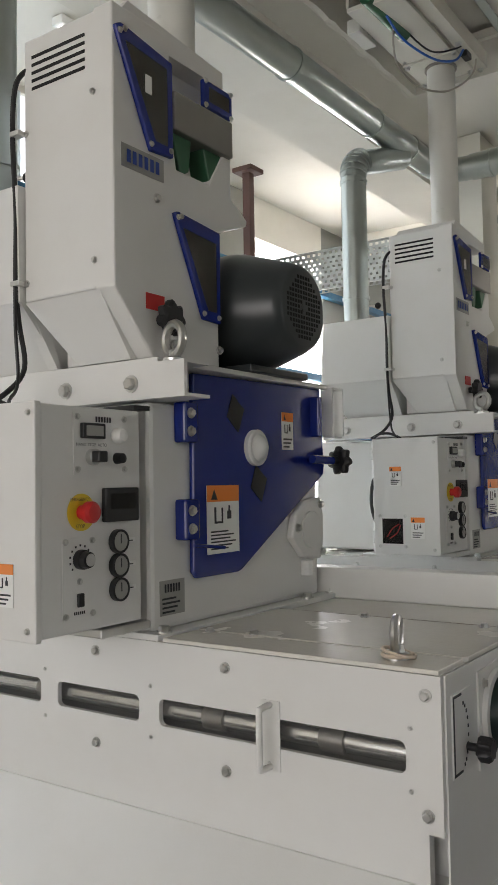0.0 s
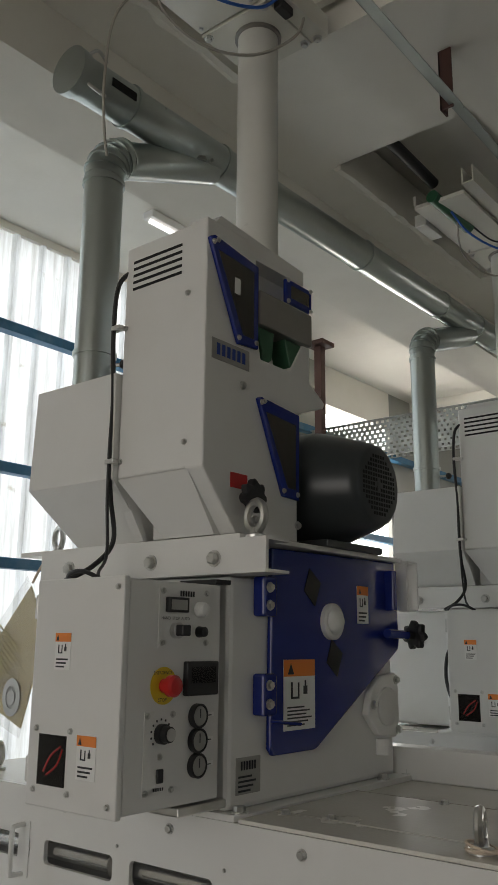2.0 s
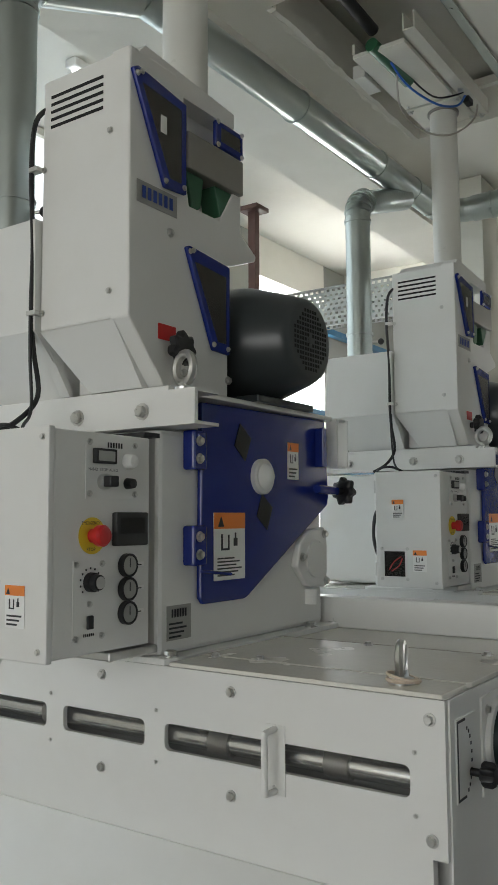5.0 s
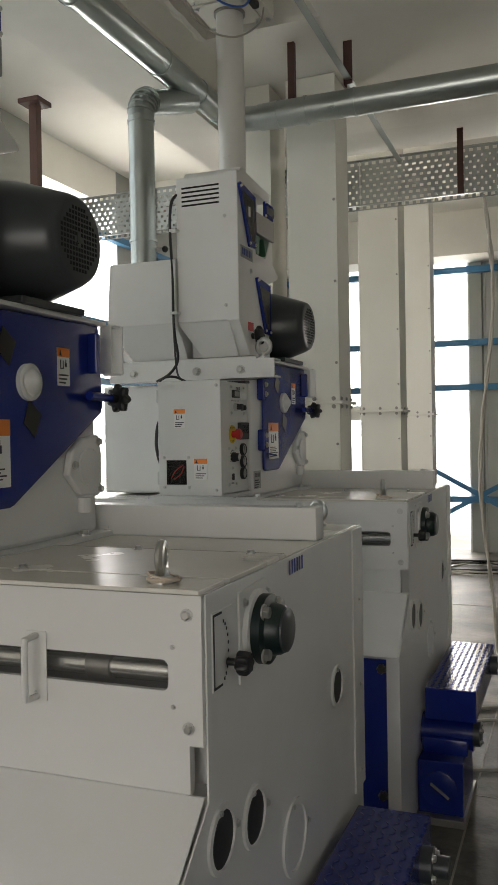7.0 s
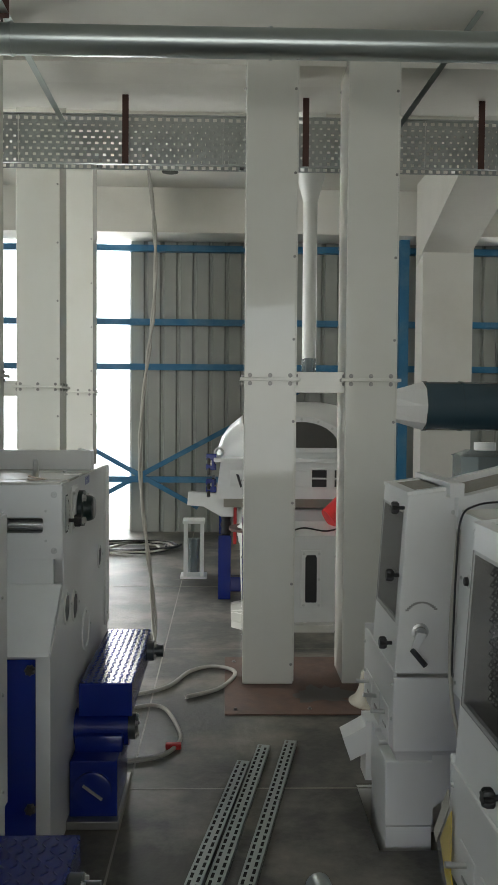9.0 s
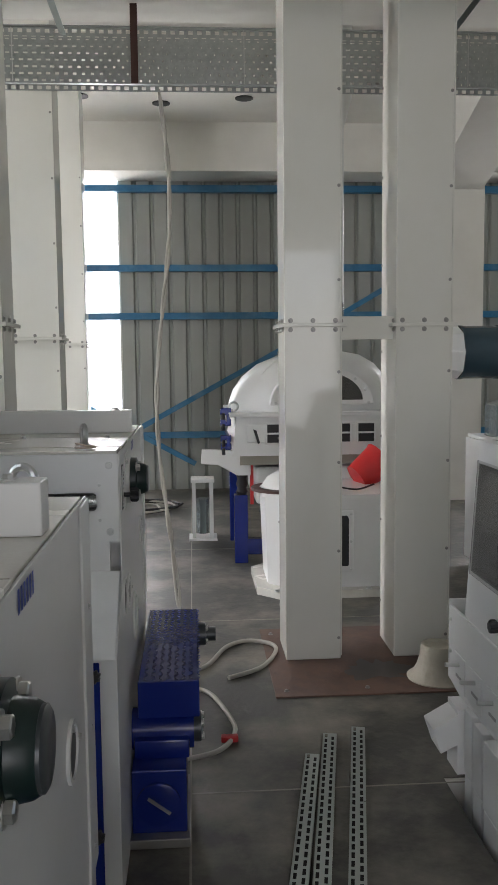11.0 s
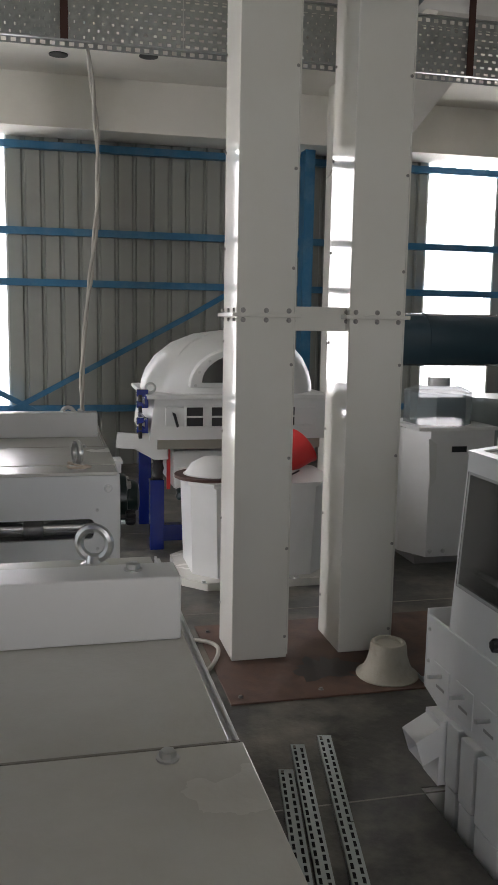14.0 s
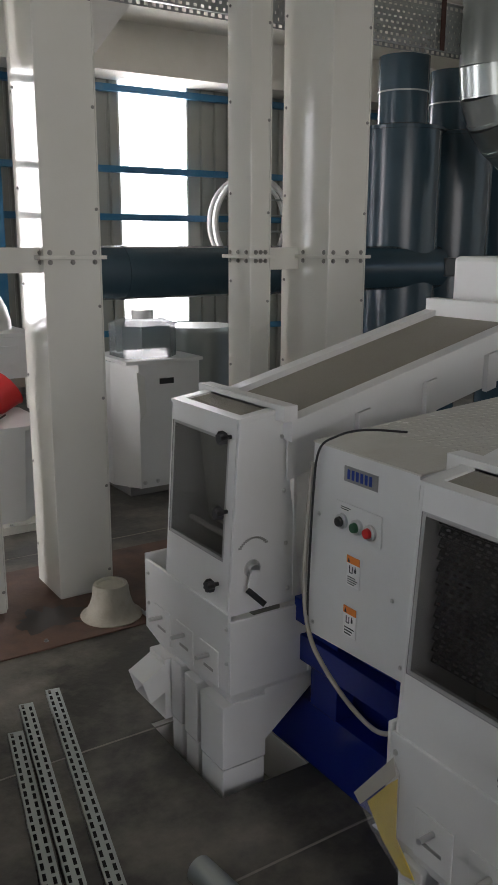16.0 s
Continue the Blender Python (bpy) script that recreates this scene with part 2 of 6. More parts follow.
def turned(p0, axis, prof, seg=24):
    """A lathe about the axis through p0: prof holds (distance along, radius)."""
    axis = Vector(axis).normalized()
    u = axis.orthogonal().normalized()
    w = axis.cross(u)
    p0 = Vector(p0)
    rings = []
    for d, r in prof:
        r = max(r, 0.0004)
        rings.append([p0 + axis * d + (u * math.cos(k) + w * math.sin(k)) * r for k in [2 * math.pi * i / seg for i in range(seg)]])
    return loft(rings)


def cyl(p0, p1, r, seg=20):
    d = Vector(p1) - Vector(p0)
    return turned(p0, d, [(0, r), (d.length, r)], seg)


def sweep(pts, r, seg=10, fine=6):
    """A round tube along a smooth line."""
    P = [Vector(p) for p in pts]
    Q = []
    for i in range(len(P) - 1):
        a, b, c, d = P[max(i - 1, 0)], P[i], P[i + 1], P[min(i + 2, len(P) - 1)]
        for k in range(fine):
            t = k / fine
            Q.append(0.5 * ((2 * b) + (c - a) * t + (2 * a - 5 * b + 4 * c - d) * t * t + (3 * b - a - 3 * c + d) * t ** 3))
    Q.append(P[-1])
    rings, u = [], None
    for i, q in enumerate(Q):
        tan = (Q[min(i + 1, len(Q) - 1)] - Q[max(i - 1, 0)]).normalized()
        u = tan.orthogonal().normalized() if u is None else (u - tan * u.dot(tan)).normalized()
        w = tan.cross(u)
        rings.append([q + (u * math.cos(2 * math.pi * k / seg) + w * math.sin(2 * math.pi * k / seg)) * r for k in range(seg)])
    return loft(rings)


def torus(c, axis, R, r, seg=24, sub=8):
    axis = Vector(axis).normalized()
    u = axis.orthogonal().normalized()
    w = axis.cross(u)
    bm = bmesh.new()
    g = []
    for i in range(seg):
        k = 2 * math.pi * i / seg
        e = u * math.cos(k) + w * math.sin(k)
        g.append([bm.verts.new(Vector(c) + e * (R + r * math.cos(2 * math.pi * j / sub)) + axis * r * math.sin(2 * math.pi * j / sub)) for j in range(sub)])
    for i in range(seg):
        for j in range(sub):
            bm.faces.new((g[i][j], g[(i + 1) % seg][j], g[(i + 1) % seg][(j + 1) % sub], g[i][(j + 1) % sub]))
    return bm


def bolt(p, axis, r=0.009, parent=None, name="bolt", material=None):
    """A hexagon-headed bolt with its washer."""
    b = merge(turned(p, axis, [(0, r * 1.35), (r * 0.25, r * 1.35)], 14), turned(Vector(p) + Vector(axis) * r * 0.2, axis, [(0, r), (r * 0.75, r), (r * 0.9, r * 0.8)], 6))
    return part(name, b, material or STEEL, parent)


def eye_bolt(p, parent=None, R=0.03, r=0.009, axis=(0, 1, 0), name="eye_bolt"):
    p = Vector(p)
    b = merge(torus(p + Vector((0, 0, R + 0.018)), axis, R, r), turned(p, (0, 0, 1), [(0, 0.024), (0.008, 0.024), (0.012, 0.014), (0.024, 0.011)], 16))
    return part(name, b, STEEL, parent, smooth=True)


def knob(p, axis, r=0.03, parent=None, name="star_knob"):
    """A black lobed hand knob on a short stem."""
    axis = Vector(axis).normalized()
    u = axis.orthogonal().normalized()
    w = axis.cross(u)
    p = Vector(p)
    def ring(d, s):
        return [p + axis * d + (u * math.cos(k) + w * math.sin(k)) * s * r * (1 + 0.14 * math.cos(7 * k)) for k in [2 * math.pi * i / 42 for i in range(42)]]
    b = merge(loft([ring(0.02, 0.8), ring(0.025, 1), ring(0.04, 1), ring(0.046, 0.8)]), turned(p, axis, [(0, r * 0.35), (0.022, r * 0.35)], 12))
    return part(name, b, RUBBER, parent, "black lobed plastic hand knob", smooth=True)


def band(p, axis, R, parent, name="clamp_band", material=None, width=0.012):
    return part(name, turned(Vector(p) - Vector(axis).normalized() * width / 2, axis, [(0, R), (0, R + 0.005), (width, R + 0.005), (width, R)], 28), material or GALV, parent, smooth=True)


def bars(name, p, right, up, w, h, n, parent, material, gap=0.35):
    """Unreadable writing: n upright bars filling w by h."""
    right, up = Vector(right), Vector(up)
    nrm = right.cross(up)
    out = []
    s = w / n
    for i in range(n):
        o = Vector(p) + right * (i * s)
        q = bmesh.new()
        for a, b in ((0, 0), (s * (1 - gap), 0), (s * (1 - gap), h), (0, h)):
            q.verts.new(o + right * a + up * b + nrm * 0.0012)
        q.faces.new(q.verts)
        out.append(q)
    return part(name, merge(*out), material, parent)


def lines(name, p, right, up, w, h, n, parent, material=None):
    """Unreadable rows of print."""
    right, up = Vector(right), Vector(up)
    nrm = right.cross(up)
    out = []
    for i in range(n):
        o = Vector(p) + up * (h * i / n)
        ww = w * (0.7 + 0.3 * ((i * 7) % 5) / 4)
        q = bmesh.new()
        for a, b in ((0, 0), (ww, 0), (ww, h / n * 0.45), (0, h / n * 0.45)):
            q.verts.new(o + right * a + up * b + nrm * 0.0012)
        q.faces.new(q.verts)
        out.append(q)
    return part(name, merge(*out), material or INK, parent)


def plaque(p, right, up, w, h, th=0.0015):
    """A thin plate with its lower left corner at p."""
    right, up = Vector(right), Vector(up)
    n = right.cross(up)
    p = Vector(p)
    f = [p, p + right * w, p + right * w + up * h, p + up * h]
    return loft([f, [q + n * th for q in f]])


def warning(p, right, up, w, h, parent, rows=4):
    """A warning label: orange head over a white field with a pictogram and print."""
    right, up = Vector(right), Vector(up)
    n = right.cross(up)
    s = part("warning_label", plaque(p, right, up, w, h), PAPER, parent, "white warning label with an orange head")
    q = Vector(p) + n * 0.0008
    part("label_head", plaque(q + up * h * 0.76, right, up, w, h * 0.24), ORANGE, s)
    tri = bmesh.new()
    for a, b in ((0.1, 0.79), (0.3, 0.79), (0.2, 0.95)):
        tri.verts.new(q + right * w * a + up * h * b + n * 0.003)
    tri.faces.new(tri.verts)
    part("warning_triangle", tri, INK, s)
    lines("print", q + right * w * 0.1 + up * h * 0.06, right, up, w * 0.78, h * 0.3, rows, s)
    part("pictogram", merge(plaque(q + right * w * 0.22 + up * h * 0.44, right, up, w * 0.05, h * 0.24, 0.0018), plaque(q + right * w * 0.22 + up * h * 0.44, right, up, w * 0.26, h * 0.03, 0.0018), plaque(q + right * w * 0.44 + up * h * 0.47, right, up, w * 0.04, h * 0.2, 0.0018), plaque(q + right * w * 0.62 + up * h * 0.5, right, up, w * 0.12, h * 0.12, 0.0018), plaque(q + right * w * 0.66 + up * h * 0.6, right, up, w * 0.04, h * 0.1, 0.0018)), INK, s)
    return s


def words(text, p, right, up, size, material, parent, name="lettering"):
    """Flat lettering in the built-in font."""
    c = bpy.data.curves.new("t", "FONT")
    c.body, c.size, c.align_x, c.resolution_u = text, size, "CENTER", 2
    o = bpy.data.objects.new("t", c)
    scene.collection.objects.link(o)
    me = bpy.data.meshes.new_from_object(o.evaluated_get(bpy.context.evaluated_depsgraph_get()))
    bm = bmesh.new()
    bm.from_mesh(me)
    right, up = Vector(right), Vector(up)
    n = right.cross(up)
    for v in bm.verts:
        v.co = Vector(p) + right * v.co.x + up * v.co.y + n * 0.0015
    bpy.data.objects.remove(o)
    bpy.data.curves.remove(c)
    return part(name, bm, material, parent)


def holed(name, length, height, at, right, up, px, pz, hx, hz, material, parent=None, skip=0.0):
    """A sheet with staggered slots, as one joined mesh; at is its lower left corner."""
    right, up, at = Vector(right), Vector(up), Vector(at)
    nx, nz = max(1, int(length / px)), max(1, int(height / pz))
    px, pz = length / nx, height / nz
    V, F = [], []
    def v(a, b):
        V.append(at + right * a + up * b)
        return len(V) - 1
    for k in range(nz):
        sh = px / 2 if k % 2 else 0.0
        z0, z1 = k * pz, (k + 1) * pz
        h0, h1 = z0 + (pz - hz) / 2, z0 + (pz + hz) / 2
        if sh:
            F.append([v(0, z0), v(sh, z0), v(sh, z1), v(0, z1)])
            F.append([v(length - px + sh, z0), v(length, z0), v(length, z1), v(length - px + sh, z1)])
        for i in range(nx - (1 if sh else 0)):
            a, b = sh + i * px, sh + (i + 1) * px
            c, d = a + (px - hx) / 2, b - (px - hx) / 2
            o = [v(a, z0), v(b, z0), v(b, z1), v(a, z1)]
            q = [v(c, h0), v(d, h0), v(d, h1), v(c, h1)]
            for j in range(4):
                F.append([o[j], o[(j + 1) % 4], q[(j + 1) % 4], q[j]])
    if parent is not None:
        V = [p - BASE[parent] for p in V]
    me = bpy.data.meshes.new(name)
    me.from_pydata([tuple(p) for p in V], [], F)
    me.materials.append(material)
    o = new(name, me)
    if parent is not None:
        o.parent = parent
        BASE[o] = BASE[parent]
    return o


X, Y, Z = Vector((1, 0, 0)), Vector((0, 1, 0)), Vector((0, 0, 1))
NX, NY = -X, -Y

# ---------------------------------------------------------------- the hall
XW, XE, YS, YN = -4.1, 9.0, -6.0, 10.75
LOW, HIGH, STEP = 3.52, 4.12, 5.95
def slab(z0, z1, x0, x1, y0, y1, cuts):
    ys = sorted({y0, y1, *[c[2] for c in cuts], *[c[3] for c in cuts]})
    out = []
    for a, b in zip(ys, ys[1:]):
        c = [k for k in cuts if k[2] <= a and k[3] >= b]
        if c:
            out += [box(x0, c[0][0], a, b, z0, z1), box(c[0][1], x1, a, b, z0, z1)]
        else:
            out.append(box(x0, x1, a, b, z0, z1))
    return merge(*out)


PIT = (0.575, 0.94, 3.135, 3.66)      # sunk opening under the separator chutes
structure("floor", slab(-0.2, 0, XW - 0.2, XE + 0.2, YS - 0.2, YN + 0.2, [PIT]), CONCRETE, "worn grey concrete floor with pale dusty patches", "floor")
structure("pit_lining", merge(box(PIT[1] - 0.012, PIT[1] - 0.001, PIT[2], PIT[3], -0.199, -0.004), box(PIT[0], PIT[1] - 0.013, PIT[3] - 0.012, PIT[3] - 0.001, -0.199, -0.004)), PLASTER, "pale rendered wall of the sunk opening", "pit")
structure("ground", box(-120, 120, -120, 140, -0.6, -0.204), GROUND, "pale bare ground with patches of grass outside", "ground")


floor_ob = bpy.data.objects["floor"]
BASE[floor_ob] = Vector((0, 0, 0))
for xx in (-1.9, -0.35, 1.2, 2.75, 4.3):
    part("floor_joint", box(xx - 0.004, xx + 0.004, YS, YN - 0.02, 0.0, 0.0012), MESH_GREY, floor_ob)
for yy in (-1.0, 0.9, 2.8, 3.62, 5.6, 7.5, 9.4):
    part("floor_joint", box(XW, XE, yy - 0.004, yy + 0.004, 0.0, 0.0013), MESH_GREY, floor_ob)


def ribbed(name, a0, a1, z0, z1, place, axis, material, label):
    """Trapezoid-ribbed cladding along x or y, its ribs upright."""
    pts, s = [], a0
    while s < a1 - 0.01:
        for d, h in ((0, 0), (0.145, 0), (0.16, 0.03), (0.185, 0.03), (0.2, 0)):
            if s + d <= a1:
                pts.append((s + d, place + h))
        s += 0.2
    pts += [(a1, place), (a1, place + 0.05), (a0, place + 0.05)]
    clean = []
    for p in pts:
        if not clean or (abs(p[0] - clean[-1][0]) + abs(p[1] - clean[-1][1])) > 1e-5:
            clean.append(p)
    bm = bmesh.new()
    lo = [bm.verts.new((p[0], p[1], z0) if axis == "x" else (p[1], p[0], z0)) for p in clean]
    hi = [bm.verts.new((p[0], p[1], z1) if axis == "x" else (p[1], p[0], z1)) for p in clean]
    for i in range(len(clean)):
        j = (i + 1) % len(clean)
        bm.faces.new((lo[i], hi[i], hi[j], lo[j]))
    if material is FROST:
        bmesh.ops.delete(bm, geom=[f for f in bm.faces if f.normal.length < 9 and all(abs(v.co[0 if axis == "y" else 1] - place - 0.05) < 1e-5 for v in f.verts)], context="FACES")
    return structure(name, bm, material, label, "wall")


SILL = 0.0
WINDOWS_N = [(-3.3, -2.35, 0.9), (-1.63, -1.135, 0.0), (3.76, 4.71, 0.76)]
edges = [XW] + [v for w in WINDOWS_N for v in w[:2]] + [XE]
for i in range(0, len(edges), 2):
    ribbed("wall_north_%d" % (i // 2 + 1), edges[i], edges[i + 1], 0, 3.72, YN, "x", SHEET, "ribbed grey metal cladding wall")
for i, (a, b, z) in enumerate(WINDOWS_N):
    if z:
        ribbed("wall_north_sill_%d" % (i + 1), a, b, 0, z, YN, "x", SHEET, "ribbed grey metal cladding below a window")
structure("wall_north_top", box(XW, XE, YN, YN + 0.2, 3.72, HIGH), PLASTER, "plastered wall above the cladding", "wall")
structure("window_3_head", box(3.76, 4.71, YN, YN + 0.05, 3.65, 3.7195), SHEET, "grey cladding flashing over the window", "window")
for i, (a, b, z) in enumerate(WINDOWS_N[1:]):
    structure("window_frame_%d" % (i + 1), merge(box(a, a + 0.022, YN - 0.002, YN + 0.055, z, 3.65), box(b - 0.022, b, YN - 0.002, YN + 0.055, z, 3.65), box(a + 0.022, b - 0.022, YN - 0.002, YN + 0.055, 3.625, 3.65)), PIPE_GREY, "pale metal window frame", "window")
structure("beam_north", box(XW, XE, 10.2, YN - 0.003, 3.6, HIGH), PLASTER, "cream plastered concrete beam over the cladding", "beam")
for i, z in enumerate((3.5, 2.6, 2.05, 0.66)):
    structure("purlin_north_%d" % (i + 1), merge(box(XW, XE, YN - 0.1, YN - 0.004, z - 0.035, z - 0.028), box(XW, XE, YN - 0.1, YN - 0.094, z - 0.028, z + 0.035), box(XW, XE, YN - 0.1, YN - 0.07, z + 0.035, z + 0.041)), PURLIN, "blue painted steel purlin along the cladding", "purlin")


def brace(name, p0, p1, w=0.06):
    p0, p1 = Vector(p0), Vector(p1)
    d = (p1 - p0).normalized()
    s = d.cross(Y).normalized() * w / 2
    t = Y * 0.02
    return structure(name, merge(loft([[p0 - s, p0 + s, p0 + s + t, p0 - s + t], [p1 - s, p1 + s, p1 + s + t, p1 - s + t]])), PURLIN, "blue painted diagonal steel brace", "brace")


brace("brace_1", (-1.75, YN - 0.13, 1.12), (-0.3, YN - 0.13, 0.32))
brace("brace_2", (-1.75, YN - 0.16, 0.32), (0.9, YN - 0.16, 1.75))
brace("brace_3", (0.9, YN - 0.14, 1.75), (2.2, YN - 0.14, 2.5))
structure("column_blue", merge(box(2.13, 2.245, YN - 0.3, YN - 0.11, 0, 3.6), ), PURLIN, "blue painted steel column by the cladding", "column")
structure("column_1", box(2.213, 2.776, 9.6, 9.95, 0, HIGH), PLASTER, "cream plastered concrete column", "column")
structure("beam_haunch", prism([(9.9, 3.2), (9.9, HIGH), (7.0, HIGH)], "x", 2.2, 2.75), PLASTER, "sloping plastered beam haunch", "beam")
structure("window_1", merge(*[box(a + 0.002, b - 0.002, YN + 0.01, YN + 0.02, 0.02 + z, 3.7) for a, b, z in WINDOWS_N[1:2]]), PANE, "bright open window strip in the cladding", "window").visible_shadow = False
backdrop = structure("backdrop", merge(box(-14, 22, 14, 14.1, -0.3, 12)), SKYGLOW, "overexposed white sky beyond the windows", "sky")
structure("backdrop_west", box(-9.1, -9, -12, 13.9, -0.3, 12), SKYGLOW, "overexposed white sky beyond the side windows", "sky")

# left side: bright translucent sheets behind blue rails
structure("wall_west_1", box(XW - 0.2, XW, YS, -0.2, 0, HIGH), PLASTER, "plastered side wall", "wall")
ribbed("wall_west_2", 4.35, 5.95, 0, HIGH, XW - 0.05, "y", SHEET, "ribbed grey metal side wall")
ribbed("wall_west_3", 7.25, YN, 0, HIGH, XW - 0.05, "y", SHEET, "ribbed grey metal side wall")
structure("wall_west_lintel", box(XW - 0.2, XW, 5.95, 7.25, 3.75, HIGH), PLASTER, "plastered wall over the side opening", "wall")
structure("wall_west_top", box(XW - 0.2, XW, -0.2, 4.35, 4.07, HIGH), PLASTER, "plastered wall over the side window", "wall")
for i in range(5):
    y0 = -0.2 + i * 0.91
    ribbed("window_sheet_%d" % (i + 1), y0, y0 + 0.9, 0, 4.07, XW - 0.03, "y", FROST, "dusty translucent sheet glowing with daylight")
for i, z in enumerate((3.42, 2.58, 2.04, 0.66)):
    structure("purlin_west_%d" % (i + 1), merge(box(XW + 0.03, XW + 0.1, -0.2, YN - 0.2, z - 0.03, z + 0.03)), PURLIN, "blue painted steel rail across the side window", "purlin")
# Both walls are out of view; their openings are made up for daylight.
structure("wall_south", merge(box(XW, -3.6, YS - 0.2, YS, 0, LOW), box(2.4, XE, YS - 0.2, YS, 0, LOW), box(-3.6, 2.4, YS - 0.2, YS, 3.45, LOW), box(-3.6, 2.4, YS - 0.2, YS, 0, 0.3)), PLASTER, "unseen plastered wall with an assumed opening for added daylight", "wall")
structure("wall_east", merge(box(XE, XE + 0.2, YS, -2.2, 0, HIGH), box(XE, XE + 0.2, 4.2, YN, 0, HIGH), box(XE, XE + 0.2, -2.2, 4.2, 3.65, HIGH), box(XE, XE + 0.2, -2.2, 4.2, 0, 0.3)), PLASTER, "unseen plastered wall with an assumed opening for added daylight", "wall")

# ceiling: low slab over the machines, with two cut-outs, then a higher one
cut1 = (-1.60, -0.45, 0.25, 1.86)
cut2 = (-1.645, -1.05, 2.517, 3.9)
structure("ceiling", slab(LOW, LOW + 0.22, -1.85, XE, YS, STEP, [cut1, cut2]), PLASTER, "cream painted concrete ceiling slab with rough cut-outs", "ceiling")
# Strips round the soffit are unseen, added to keep sky light out.
structure("ceiling_cover", merge(box(-1.75, 0.1, 0.1, 4.5, LOW + 0.27, LOW + 0.32), box(-1.84, 0.2, 0.0, 0.1, LOW + 0.221, LOW + 0.32), box(-1.84, 0.2, 4.5, 4.6, LOW + 0.221, LOW + 0.32), box(-1.84, -1.75, 0.1, 4.5, LOW + 0.221, LOW + 0.32), box(0.1, 0.2, 0.1, 4.5, LOW + 0.221, LOW + 0.32)), PLASTER, "plastered soffit above the ceiling cut-outs, with added sides against sky light", "ceiling")


def rough_lip(name, x, y0, y1, seed):
    """Crumbling cast edge of a ceiling cut-out."""
    rng = random.Random(seed)
    rings, n = [], 26
    for k in range(n + 1):
        y = y0 + (y1 - y0) * k / n
        w, d = 0.035 + rng.uniform(-0.012, 0.012), 0.012 + rng.uniform(-0.006, 0.008)
        rings.append([(x - w, y, LOW - 0.001), (x - 0.01, y, LOW - d), (x + 0.012, y, LOW - d * 0.8), (x + 0.014, y, LOW + 0.1), (x - w, y, LOW + 0.1)])
    structure(name, loft(rings), PLASTER, "rough cast edge of a ceiling cut-out", "ceiling")


rough_lip("ceiling_edge_1", cut1[0], cut1[2] + 0.01, cut1[3] - 0.01, 3)
rough_lip("ceiling_edge_2", cut2[0], cut2[2] + 0.01, cut2[3] - 0.01, 8)
structure("ceiling_high", box(XW, XE, STEP, YN, HIGH, HIGH + 0.2), PLASTER, "cream painted high concrete ceiling", "ceiling")
structure("ceiling_side", box(XW, -2.18, YS, STEP, HIGH, HIGH + 0.2), PLASTER, "cream painted high ceiling beside the window", "ceiling")
structure("ceiling_riser", box(-2.18, XE, STEP - 0.001, STEP + 0.2, LOW + 0.22, HIGH), PLASTER, "plastered edge of the low slab", "ceiling")
structure("beam_side", box(-2.18, -1.85, YS, STEP - 0.002, 3.3, HIGH + 0.2), PLASTER, "cream plastered concrete ceiling beam", "beam")
structure("beam_cross", box(XW, XE, 7.7, 8.1, 3.98, HIGH - 0.002), PLASTER, "cream plastered cross beam", "beam")
structure("beam_cross_2", box(-1.85, XE, 5.0, 5.3, 3.44, LOW - 0.002), PLASTER, "cream plastered shallow cross beam", "beam")

# ---------------------------------------------------------------- rice polishing machine on its casing
F, R = 1.34, -0.54      # casing front and end
L0 = -2.28              # its far end


